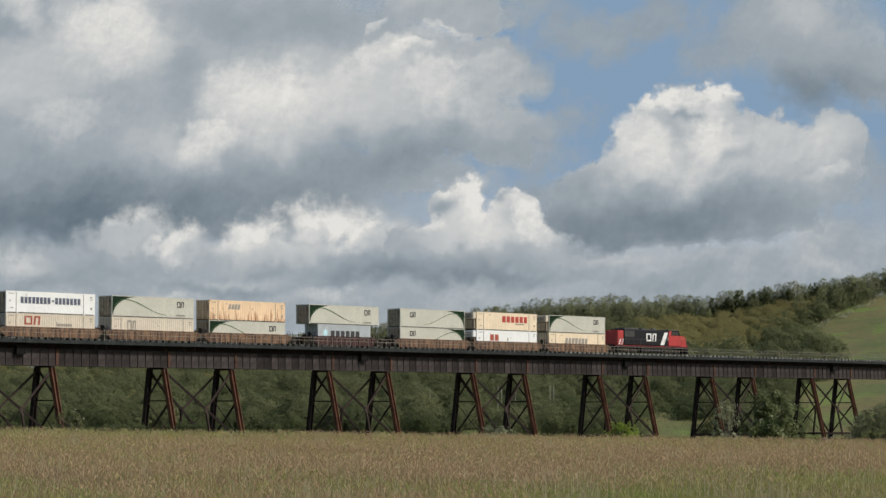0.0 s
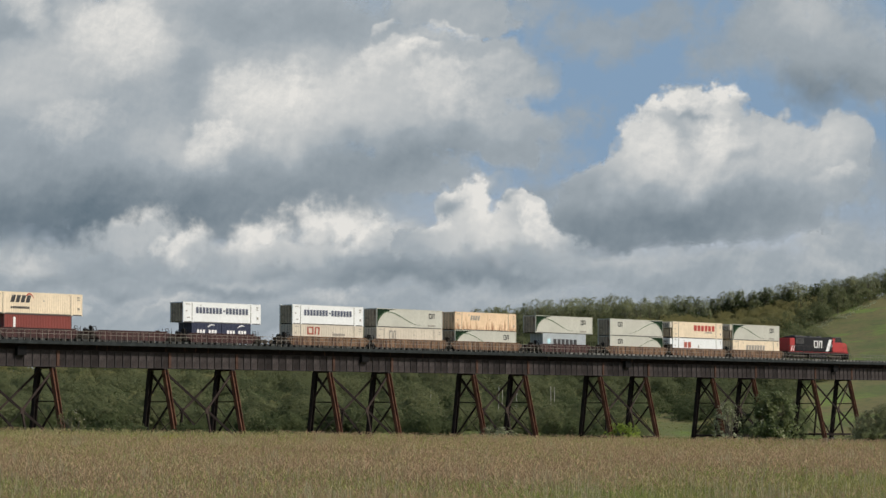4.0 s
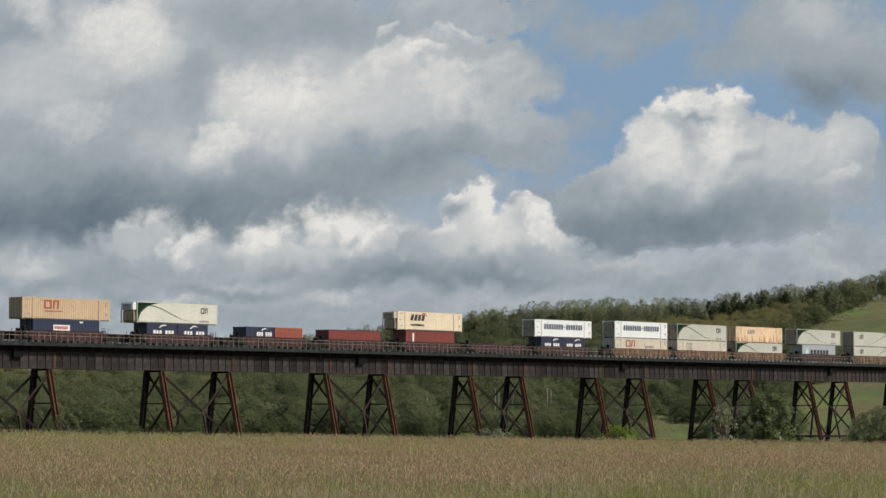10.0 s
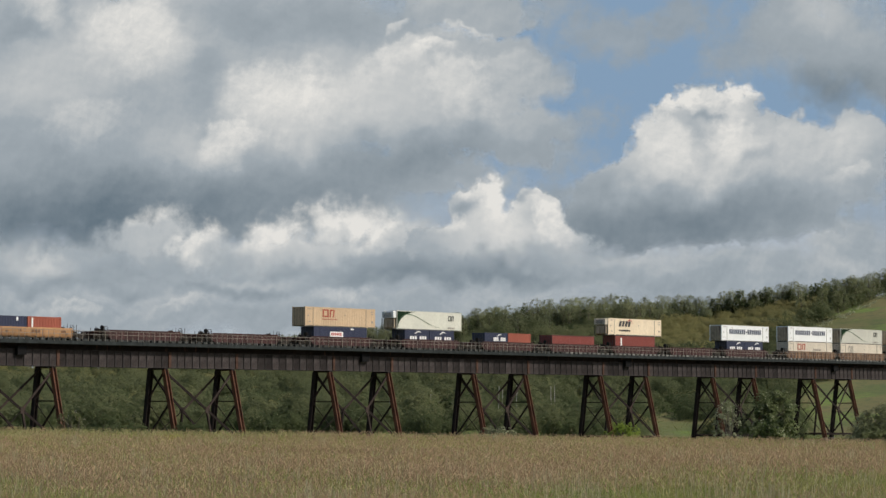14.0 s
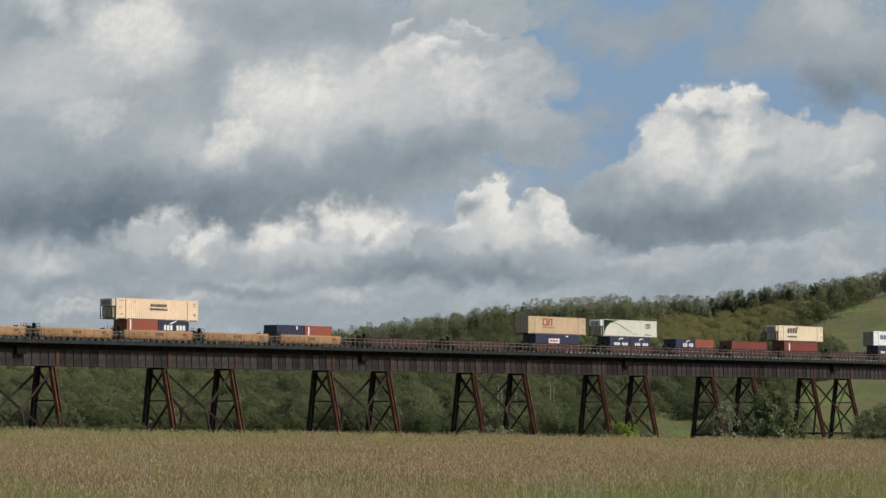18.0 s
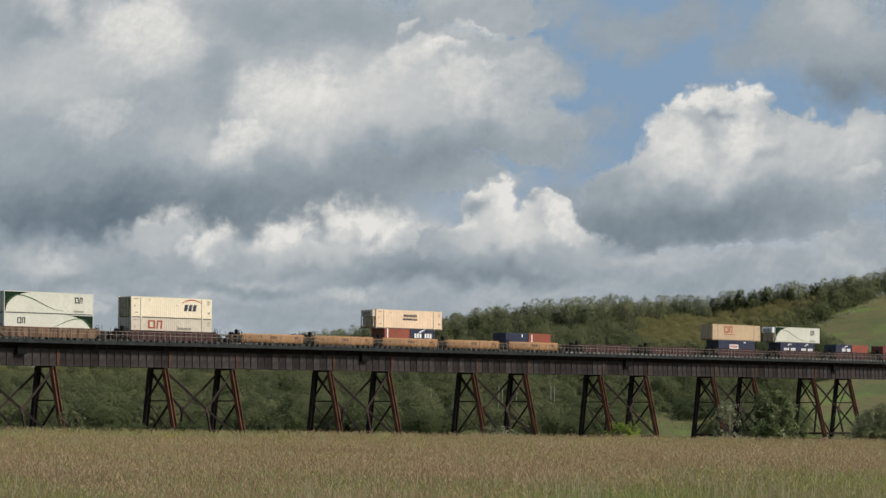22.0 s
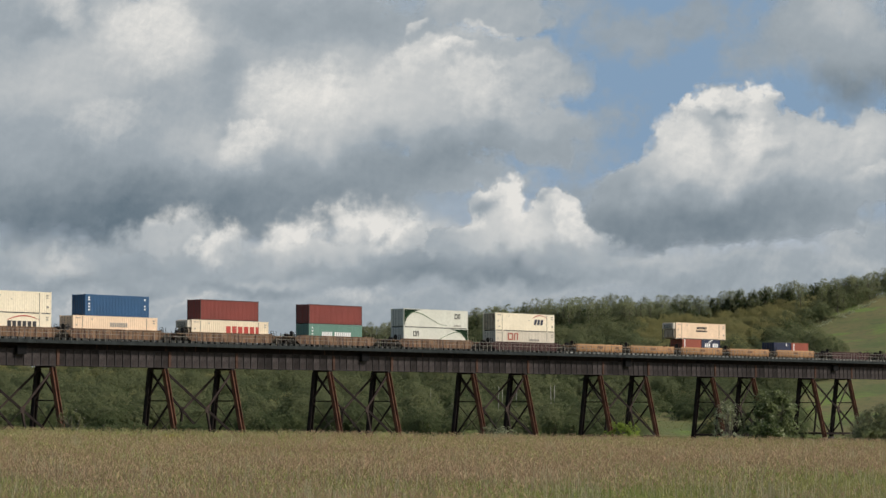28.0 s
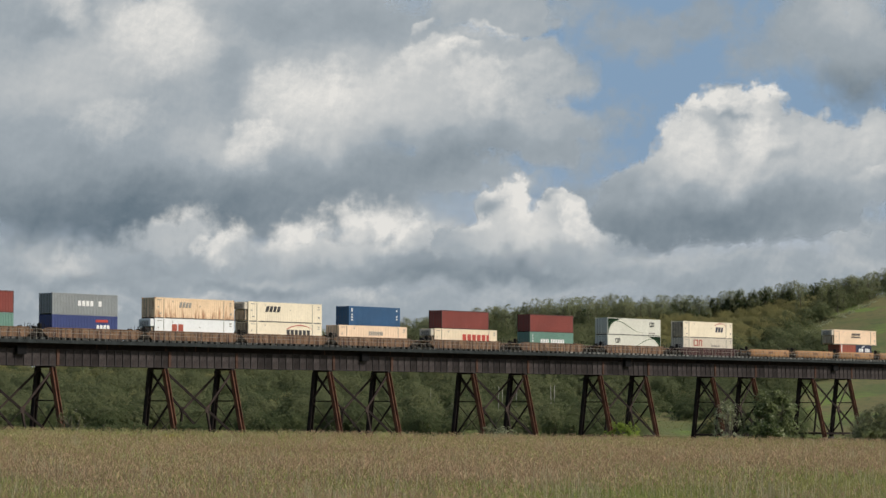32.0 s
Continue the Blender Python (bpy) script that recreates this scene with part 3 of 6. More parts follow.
def build_ground():
    ang = np.concatenate([np.linspace(-180, -14, 30)[:-1], np.linspace(-14, 14, 141), np.linspace(14, 180, 30)[1:]])
    rad = np.concatenate([[0.02, 5, 15, 30], np.linspace(45, 300, 60), np.linspace(306, 1000, 120), np.geomspace(1050, 4900, 16)])
    A, R = np.meshgrid(np.radians(ang), rad)
    X, Y = R * np.sin(A), R * np.cos(A) - 40.0
    Z = ground_z(X, Y)
    v = np.stack([X, Y, Z], -1).reshape(-1, 3)
    na = len(ang)
    i, j = np.meshgrid(np.arange(len(rad) - 1), np.arange(na - 1), indexing="ij")
    k = (i * na + j).ravel()
    f = np.stack([k, k + 1, k + na + 1, k + na], -1)
    m = mat("meadow_turf", (0.215, 0.188, 0.074), 0.95, 0.0, 0.30, 38.0, 0.12, 0.5, col2=(0.185, 0.215, 0.060))
    hill_pasture(m)
    ob = soup("ground", v, f, m)
    for p in ob.data.polygons:
        p.use_smooth = True
    tagged(ob, "grassy meadow falling to a valley and rising hillside", "ground", kind="structure")


build_ground()

# ---- railway line ----
TH = math.atan2(FOCAL, 3816.0)
DIRV = Vector((math.cos(TH), math.sin(TH), 0))
NRM = Vector((math.sin(TH), -math.cos(TH), 0))
AXIS0 = Vector((0, 427.55, 0)) - NRM * 1.3
RAIL = 10.93
DECK = 10.72


def on_line(s, z=0.0):
    """Pose on the railway: x along the line, y away from the field side, z over the datum."""
    p = AXIS0 + DIRV * s
    return Matrix.Translation((p.x, p.y, z)) @ Matrix.Rotation(TH, 4, "Z")


T0, PER, TOW = 8.55, 35.05, 13.72
G_TOP, G_BOT = 9.55, 7.28
LEG_N = 1.35
BASE_Z = -4.4
BAT_NEAR, BAT_FAR = 0.235, 0.120      # how far the legs lean out, field side and far side
K0, K1 = -5, 6


def build_bridge():
    root = tagged(new("railway_trestle"), "long dark steel railway trestle on braced rusty towers across the valley", "bridge")
    root.matrix_basis = on_line(0)
    ends = T0 + PER * K0, T0 + PER * (K1 - 1) + TOW
    # girders, one pair for each span
    spans = []
    for k in range(K0, K1):
        spans.append((T0 + PER * k, T0 + PER * k + TOW))
        if k < K1 - 1:
            spans.append((T0 + PER * k + TOW, T0 + PER * (k + 1)))
    stiff = bmesh.new()
    box(stiff, -0.05, 0.05, -0.12, 0.0, G_BOT + 0.06, G_TOP - 0.06)
    stiff_me = mesh_of("stiffener", stiff, M["girder"])
    for a, b in spans:
        for y in (-LEG_N, LEG_N):
            bm = bmesh.new()
            g = 0.02
            box(bm, a + g, b - g, y - 0.012, y + 0.012, G_BOT + 0.04, G_TOP - 0.04)
            box(bm, a + g, b - g, y - 0.2, y + 0.2, G_BOT, G_BOT + 0.05)
            box(bm, a + g, b - g, y - 0.2, y + 0.2, G_TOP - 0.05, G_TOP)
            gd = part("girder", bm, M["girder"], root)
            if y < 0 and -110 < a < 180:
                cnt = round((b - a) / 1.52)
                for i in range(1, cnt):
                    reuse("stiffener", stiff_me, gd, Matrix.Translation((a + (b - a) * i / cnt, y - 0.012, 0)))
                bm = bmesh.new()
                box(bm, 0.08, (b - a) / cnt - 0.08, y - 0.02, y - 0.013, G_BOT + 0.07, G_TOP - 0.07)
                web_me = mesh_of("web_panel", bm, M["web"])
                for i in range(cnt):
                    reuse("web_panel", web_me, gd, Matrix.Translation((a + (b - a) * i / cnt, 0, 0)))
                bm = bmesh.new()
                box(bm, a - 0.24, a + 0.24, y - 0.15, y - 0.013, G_BOT + 0.06, G_TOP - 0.06)
                part("bearing_stiffener", bm, M["rustweb"], gd, "rust-stained bearing stiffener")
        bm = bmesh.new()
        cnt = max(2, round((b - a) / 4.5))
        for i in range(cnt):
            xa, xb = a + (b - a) * i / cnt, a + (b - a) * (i + 1) / cnt
            beam(bm, (xa, -LEG_N + 0.02, G_BOT + 0.1), (xa, LEG_N - 0.02, G_TOP - 0.2), 0.1, 0.1)
            beam(bm, (xa, LEG_N - 0.02, G_BOT + 0.1), (xa, -LEG_N + 0.02, G_TOP - 0.2), 0.1, 0.1)
            beam(bm, (xa, -LEG_N, G_BOT + 0.12), (xb, LEG_N, G_BOT + 0.12), 0.1, 0.1)
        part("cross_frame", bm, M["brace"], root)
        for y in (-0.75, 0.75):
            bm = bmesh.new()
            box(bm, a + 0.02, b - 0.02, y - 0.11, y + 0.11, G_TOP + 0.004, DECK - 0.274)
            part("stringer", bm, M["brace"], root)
    # towers
    for k in range(K0, K1):
        build_tower(root, T0 + PER * k - 0.95)
    # deck
    tie_bm = bmesh.new()
    box(tie_bm, -0.115, 0.115, -1.75, 1.55, DECK - 0.27, DECK)
    tie_me = mesh_of("tie", tie_bm, M["tie"])
    long_bm = bmesh.new()
    box(long_bm, -0.115, 0.115, -2.66, 1.55, DECK - 0.27, DECK)
    long_me = mesh_of("tie", long_bm, M["tie"])
    n = int((ends[1] - ends[0]) / 0.41)
    rest = bmesh.new()
    for i in range(n):
        s = ends[0] + 0.41 * (i + 0.5)
        lng = i % 2 == 0
        if -40 < s < 75:
            reuse("tie", long_me if lng else tie_me, root, Matrix.Translation((s, 0, 0)))
        else:
            box(rest, s - 0.115, s + 0.115, -2.66 if lng else -1.75, 1.55, DECK - 0.27, DECK)
    tagged(part("decking", rest, M["tie"], root), kind="stuff")
    bm = bmesh.new()
    for y in (-1.62, 1.42):
        box(bm, ends[0], ends[1], y - 0.1, y + 0.1, DECK + 0.002, DECK + 0.18)
    part("guard_timber", bm, M["tie"], root)
    bm = bmesh.new()
    for i in range(5):
        y = -2.49 + i * 0.155
        box(bm, ends[0], ends[1], y, y + 0.14, DECK + 0.28, DECK + 0.33)
    part("walkway", bm, M["walk"], root, "weathered plank walkway")
    bb = bmesh.new()
    box(bb, 0, 0.14, -2.5, -1.75, DECK + 0.003, DECK + 0.278)
    bear_me = mesh_of("walkway_bearer", bb, M["tie"])
    n = int((ends[1] - ends[0]) / 4.88)
    for i in range(n):
        a = ends[0] + (ends[1] - ends[0]) * i / n
        bm = bmesh.new()
        b = ends[0] + (ends[1] - ends[0]) * (i + 1) / n - 0.01
        box(bm, a + 0.01, b, -2.72, -2.665, DECK - 0.46, DECK + 0.02)
        part("fascia_board", bm, M["walk"], root, "deep dark fascia board")
        for k in range(4):
            reuse("walkway_bearer", bear_me, root, Matrix.Translation((a + 1.22 * k, 0, 0)))
    bb = bmesh.new()
    box(bb, 0, 0.80, -2.66, -2.50, DECK + 0.024, DECK + 0.30, 0.02)
    palegrey = bb.copy()
    block_me, palegrey_me = mesh_of("edge_block", bb, M["block"]), mesh_of("edge_block", palegrey, M["palegrey"])
    s = ends[0] + 0.2
    while s < ends[1] - 1:
        # blocks past 30 m along the line have the paler grey
        reuse("edge_block", palegrey_me if s > 30 else block_me, root, Matrix.Translation((s, 0, 0)))
        s += 1.30
    # handrail
    pb = bmesh.new()
    beam(pb, (0, -2.69, DECK + 0.02), (0, -2.69, DECK + 1.40), 0.036, 0.036)
    post_me = mesh_of("railing_post", pb, M["post"])
    s = ends[0]
    while s < ends[1]:
        reuse("railing_post", post_me, root, Matrix.Translation((s, 0, 0)))
        s += 1.05
    for z in (0.92, 1.38):
        bm = bmesh.new()
        box(bm, ends[0], ends[1], -2.76, -2.712, DECK + z - 0.026, DECK + z + 0.026)
        part("handrail", bm, M["post"], root)
    # near-black boxes for the dark patches under the deck edge
    for s in (-89.8, -19.7, 50.4, 120.5):
        bm = bmesh.new()
        box(bm, s - 0.8, s + 0.8, -1.95, -LEG_N - 0.135, G_TOP - 0.82, G_TOP + 0.35)
        part("equipment_box", bm, M["black"], root, "near-black box below the walkway")
    for y in (-0.755, 0.755):
        bm = bmesh.new()
        box(bm, -640, 560, y - 0.035, y + 0.035, RAIL - 0.05, RAIL)
        box(bm, -640, 560, y - 0.012, y + 0.012, RAIL - 0.16, RAIL - 0.05)
        box(bm, -640, 560, y - 0.075, y + 0.075, DECK + 0.003, RAIL - 0.16)
        ob = mesh_ob("rail", bm, M["rail"], root, "rust-sided steel rail with a bright head")
    return ends


def leg_y(z, side):
    return side * (LEG_N + (G_BOT - z) * (BAT_NEAR if side < 0 else BAT_FAR))


def build_tower(root, s0):
    tw = new("tower")
    tw.parent = root
    tw["label"] = "braced four-legged steel tower, rust-brown"
    tw.matrix_basis = Matrix.Translation((s0, 0, 0))
    zt, zb = G_BOT - 0.25, BASE_Z + 0.5
    zm = zt - 0.40 * (zt - zb)
    for x in (0.0, TOW):
        for side in (-1, 1):
            bm = bmesh.new()
            a, b = Vector((x, leg_y(zb, side), zb)), Vector((x, leg_y(zt, side), zt))
            # built-up leg: two channels with a plate between
            for dx in (-0.30, 0.30):
                beam(bm, a + Vector((dx, 0, 0)), b + Vector((dx, 0, 0)), 0.12, 0.60, (0, side, 0))
            beam(bm, a, b, 0.48, 0.06, (0, side, 0))
            # far legs get the darker brace colour: shade put into the paint
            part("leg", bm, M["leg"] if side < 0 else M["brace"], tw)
            bm = bmesh.new()
            box(bm, x - 0.45, x + 0.45, leg_y(zb, side) - 0.45, leg_y(zb, side) + 0.45, zb - 0.9, zb, 0.04)
            part("footing", bm, M["concrete"], tw, "weathered concrete footing")
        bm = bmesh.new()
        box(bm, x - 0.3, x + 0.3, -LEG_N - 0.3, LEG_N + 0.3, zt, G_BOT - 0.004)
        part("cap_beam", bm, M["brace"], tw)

        def bar(name, p, q, w=0.22):
            bm = bmesh.new()
            beam(bm, p, q, w, w * 0.8)
            part(name, bm, M["brace"], tw)
        for sd in (-1, 1):
            bar("cross_brace", (x + sd * 0.06, leg_y(zt - 0.1, sd), zt - 0.1), (x + sd * 0.06, leg_y(zm + 0.15, -sd), zm + 0.15), 0.25)
            # the lower diagonal on the field side is a light angle bar
            bar("cross_brace", (x + sd * 0.06, leg_y(zm - 0.15, sd), zm - 0.15), (x + sd * 0.06, leg_y(zb + 0.5, -sd), zb + 0.5), 0.25 if sd < 0 else 0.10)
        bar("strut", (x, leg_y(zm, -1), zm), (x, leg_y(zm, 1), zm), 0.20)
        bar("strut", (x, leg_y(zb + 0.7, -1), zb + 0.7), (x, leg_y(zb + 0.7, 1), zb + 0.7), 0.3)
    for side in (-1, 1):
        near = side < 0
        za, zc, ze = zt - 0.3, zt - 0.3 - 0.52 * (zt - zb - 0.7), zb + 0.4

        def point(x, z, off=0.0):
            return Vector((x, leg_y(z, side) + side * off, z))

        def long_bar(name, p, q, w, h, material="brace"):
            bm = bmesh.new()
            beam(bm, p, q, w, h)
            return part(name, bm, M[material], tw)
        mid = TOW * 0.52
        # one full diagonal; the other is heavy above the crossing and light below it
        long_bar("long_brace", point(0, za, 0.05), point(TOW, ze, 0.05), 0.12, 0.35)
        long_bar("long_brace", point(TOW, za, -0.12), point(mid, zc, -0.12), 0.12, 0.30, "web_brace")
        long_bar("long_brace", point(mid, zc, -0.12), point(0, ze, -0.12), 0.05, 0.10)
        # the far post is likewise coloured dark, as if shaded
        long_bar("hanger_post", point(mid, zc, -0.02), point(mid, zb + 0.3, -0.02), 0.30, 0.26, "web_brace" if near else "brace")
        bm = bmesh.new()
        g = point(mid, zc, 0.12)
        box(bm, g.x - 0.42, g.x + 0.42, g.y - 0.02, g.y + 0.02, g.z - 0.42, g.z + 0.42)
        part("gusset_plate", bm, M["web_brace"], tw, "rusty gusset plate where the braces cross")
        long_bar("strut", point(0, zb + 0.7), point(TOW, zb + 0.7), 0.2, 0.36)


ENDS = build_bridge()


def build_embankments():
    turf = mat("embankment_turf", (0.10, 0.12, 0.045), 0.95, 0.0, 0.3, 6.0, 0.12, 0.3)
    for a, b in ((-645.0, ENDS[0] - 0.02), (ENDS[1] + 0.02, 565.0)):
        bm = bmesh.new()
        rows = []
        n = 40
        for i in range(n + 1):
            s = a + (b - a) * i / n
            row = []
            for y, z in ((-26, None), (-2.9, DECK), (2.9, DECK), (26, None)):
                m = on_line(s)
                q = m @ Vector((s * 0, y, 0))
                gz = float(ground_z(q.x, q.y)) - 0.5
                z = gz if z is None else z
                row.append(bm.verts.new((q.x, q.y, z)))
            rows.append(row)
        for r0, r1 in zip(rows, rows[1:]):
            for c in range(3):
                bm.faces.new([r0[c], r1[c], r1[c + 1], r0[c + 1]])
        bm.faces.new(rows[0])
        bm.faces.new(rows[-1][::-1])
        ob = mesh_ob("ground_embankment", bm, turf)
        tagged(ob, "grassy railway embankment carrying the track", "embankment", kind="structure")


build_embankments()


# ---- train ----
MOVERS = []          # (thing, place along the train at 0 s, height over the rail)
CW, CH = 2.59, 2.90


def travel(t):
    """How far the train has gone after t seconds."""
    return 14.1095 * t - 0.0076268 * t * t + 0.000029313 * t ** 3


def on_train(ob, s, z):
    ob.matrix_basis = on_line(s, RAIL + z)
    MOVERS.append((ob, s, z))
    return ob


def corrugated(bm, length, height, side, pitch, depth, z0, x0=None):
    """One long wall of a container, folded like a trapezoid sheet."""
    x = -length / 2 if x0 is None else x0
    end = x + length
    y = side * CW / 2
    prof = []
    while x < end - 1e-6:
        for dx, d in ((0, 0), (pitch * 0.3, 0), (pitch * 0.5, depth), (pitch * 0.8, depth)):
            if x + dx < end:
                prof.append((x + dx, y - side * d))
        x += pitch
    prof.append((end, y))
    lo = [bm.verts.new((a, b, z0)) for a, b in prof]
    hi = [bm.verts.new((a, b, z0 + height)) for a, b in prof]
    for i in range(len(prof) - 1):
        q = [lo[i], lo[i + 1], hi[i + 1], hi[i]]
        bm.faces.new(q if side < 0 else q[::-1])


CACHE = {}


def container_meshes(L, H, colour, style):
    key = (L, H, colour, style)
    if key in CACHE:
        return CACHE[key]
    m = M[colour]
    out = []
    posts = L > 14 and colour not in ("reefer", "greyed")
    b = bmesh.new()
    if style == "smooth":
        # flat insulated side with shallow panel seams
        box(b, -L / 2 + 0.09, L / 2 - 0.09, -CW / 2 + 0.012, CW / 2 - 0.012, 0.13, H - 0.09)
    elif style == "ribbed":
        # domestic container: flat sheets between stacking posts set in from the ends
        box(b, -L / 2 + 0.09, L / 2 - 0.09, -CW / 2 + 0.05, CW / 2 - 0.05, 0.13, H - 0.09)
        for s in (-1, 1):
            corrugated(b, L - 0.3, H - 0.26, s, 0.4, 0.022, 0.14)
    else:
        box(b, -L / 2 + 0.09, L / 2 - 0.09, -CW / 2 + 0.06, CW / 2 - 0.06, 0.13, H - 0.09)
        for s in (-1, 1):
            corrugated(b, L - 0.3, H - 0.26, s, 0.28, 0.036, 0.14)
    out.append(("body", mesh_of("body", b, m), None, ""))
    pb = bmesh.new()
    box(pb, -0.085, 0.085, -0.085, 0.085, 0.18, H - 0.18)
    # red containers: edge shadow painted in as a darker red on posts and rails
    edge = M["redshade"] if colour == "red" else m
    post = mesh_of("corner_post", pb, edge)
    cb = bmesh.new()
    box(cb, -0.09, 0.09, -0.09, 0.09, 0.0, 0.18)
    cast = mesh_of("corner_casting", cb, edge)
    for sx in (-1, 1):
        for sy in (-1, 1):
            mt = Matrix.Translation((sx * (L / 2 - 0.085), sy * (CW / 2 - 0.085), 0))
            out.append(("corner_post", post, mt, ""))
            out.append(("corner_casting", cast, mt, ""))
            out.append(("corner_casting", cast, Matrix.Translation((0, 0, H - 0.18)) @ mt, ""))
    if posts:
        qb = bmesh.new()
        box(qb, -0.15, 0.15, -CW / 2 - 0.03, -CW / 2 + 0.05, 0.02, H, 0.01)
        lift = mesh_of("lifting_post", qb, m)
        for sx in (-1, 1):
            out.append(("lifting_post", lift, Matrix.Translation((sx * 6.1, 0, 0)), ""))
            out.append(("lifting_post", lift, Matrix.Translation((sx * 6.1, 0, 0)) @ Matrix.Rotation(math.pi, 4, "Z"), ""))
    rb = bmesh.new()
    box(rb, -L / 2 + 0.17, L / 2 - 0.17, -0.05, 0.05, 0.0, 0.135)
    # long containers: the dark rail colour draws the shadow line between stacked boxes
    sill = mesh_of("bottom_rail", rb, M["darkend"] if L > 14 else edge)
    for sy in (-1, 1):
        out.append(("bottom_rail", sill, Matrix.Translation((0, sy * (CW / 2 - 0.10), 0)), ""))
    if posts:
        sb = bmesh.new()
        box(sb, 0, 0.055, -CW / 2 - 0.034, -CW / 2 + 0.03, 0.14, H - 0.12)
        seam = mesh_of("panel_seam", sb, M["inkgrey"])
        for x in (-6.32, 5.90):
            out.append(("panel_seam", seam, Matrix.Translation((x, 0, 0)), ""))
        for x, z, w, h in ((-7.6, 2.52, 0.9, 0.09), (-7.3, 0.62, 0.5, 0.14), (-7.5, 1.5, 0.22, 0.2), (7.1, 2.35, 0.42, 0.16), (7.1, 2.05, 0.42, 0.12), (7.2, 0.75, 0.35, 0.30), (-4.6, 2.3, 0.16, 0.2), (0.9, 1.75, 0.16, 0.16)):
            kb = bmesh.new()
            box(kb, x, x + w, -CW / 2 - 0.036, -CW / 2 - 0.016, z, z + h)
            out.append(("small_marking", mesh_of("small_marking", kb, M["inkgrey"]), None, ""))
    rb = bmesh.new()
    box(rb, -L / 2 + 0.17, L / 2 - 0.17, -0.045, 0.045, H - 0.13, H - 0.01)
    rail = mesh_of("top_rail", rb, edge)
    for sy in (-1, 1):
        out.append(("top_rail", rail, Matrix.Translation((0, sy * (CW / 2 - 0.04), 0)), ""))
    tb = bmesh.new()
    box(tb, -L / 2 + 0.1, L / 2 - 0.1, -CW / 2 + 0.09, CW / 2 - 0.09, H - 0.085, H - 0.03)
    for i in range(1, int(L / 1.2)):
        x = -L / 2 + i * 1.2
        box(tb, x - 0.12, x + 0.12, -CW / 2 + 0.12, CW / 2 - 0.12, H - 0.03, H - 0.012)
    out.append(("roof", mesh_of("roof", tb, m), None, ""))
    CACHE[key] = out
    return out


def make_container(s, z, L, colour, style, label, H=CH, rear="doors", group="containers on the train"):
    root = tagged(new("shipping_container"), label, "container", group)
    for name, me, mt, lb in container_meshes(L, H, colour, style):
        reuse(name, me, root, mt, lb)
    x = -L / 2
    end_m = M["endgrey"]
    if rear == "unit":
        bm = bmesh.new()
        box(bm, x + 0.02, x + 0.088, -CW / 2 + 0.17, CW / 2 - 0.17, 0.15, H - 0.15)
        part("end_wall", bm, M["endgrey"], root)
        bm = bmesh.new()
        box(bm, x - 0.74, x + 0.02, -CW / 2 + 0.13, CW / 2 - 0.13, H * 0.60, H - 0.12, 0.06)
        u = part("cooling_unit", bm, M["white" if colour in ("white", "reefer") else "beige"], root, "pale cooling unit with dark grille")
        bm = bmesh.new()
        for i in range(6):
            zz = H * 0.64 + i * 0.12
            box(bm, x - 0.76, x - 0.741, -CW / 2 + 0.5, CW / 2 - 0.5, zz, zz + 0.06)
        part("grille", bm, M["darkend"], u)
        bm = bmesh.new()
        for y0, y1 in ((-CW / 2 + 0.10, -CW / 2 + 0.20), (CW / 2 - 0.20, CW / 2 - 0.10)):
            box(bm, x - 0.70, x - 0.60, y0, y1, 0.05, H * 0.60 - 0.004)
            box(bm, x - 0.598, x + 0.02, y0, y1, 0.05, 0.15)
        part("unit_frame", bm, M["darkend"], root, "dark frame round the cooling unit")
        bm = bmesh.new()
        box(bm, x - 0.50, x + 0.02, -CW / 2 + 0.28, CW / 2 - 0.28, 0.25, H * 0.56, 0.05)
        part("machine_box", bm, M["endgrey"], root, "rust-stained grey machine box")
    else:
        for sy in (-1, 1):
            bm = bmesh.new()
            y0, y1 = sorted((sy * 0.012, sy * (CW / 2 - 0.175)))
            box(bm, x + 0.025, x + 0.088, y0, y1, 0.16, H - 0.16)
            for zz in (0.55, 1.3, 2.05):
                box(bm, x + 0.012, x + 0.025, y0 + 0.06, y1 - 0.06, zz, zz + 0.42)
            d = part("door", bm, M[colour] if rear == "doors" else end_m, root, "" if rear == "doors" else "grey door")
            for o in (0.32, 0.78):
                bm = bmesh.new()
                tube(bm, (x - 0.01, sy * o, 0.16), (x - 0.01, sy * o, H - 0.16), 0.025, 6)
                for zz in (0.3, H * 0.45, H - 0.35):
                    box(bm, x - 0.04, x + 0.012, sy * o - 0.05, sy * o + 0.05, zz, zz + 0.08)
                part("lock_rod", bm, M["darkend"], d)
    bm = bmesh.new()
    box(bm, L / 2 - 0.088, L / 2 - 0.03, -CW / 2 + 0.172, CW / 2 - 0.172, 0.15, H - 0.15)
    part("front_wall", bm, M[colour], root)
    on_train(root, s, z)
    return root


FACE = -CW / 2 - 0.016


def bars(root, cx, cz, width, height, count, material, slant=0.0, name="lettering", skip=()):
    """Unlettered writing: one upright block, a part of its own, for each character."""
    step = width / count
    w, sl = step * (0.74 if count > 2 else 0.80), slant * height
    key = ("bar", round(w, 4), height, slant, material.name, name)
    if key not in CACHE:
        bm = bmesh.new()
        prism(bm, [(0, -height / 2), (w, -height / 2), (w + sl, height / 2), (sl, height / 2)], FACE - 0.008, FACE)
        CACHE[key] = mesh_of(name, bm, material)
    for i in range(count):
        if i not in skip:
            reuse(name, CACHE[key], root, Matrix.Translation((cx - width / 2 + step * i, 0, cz)))


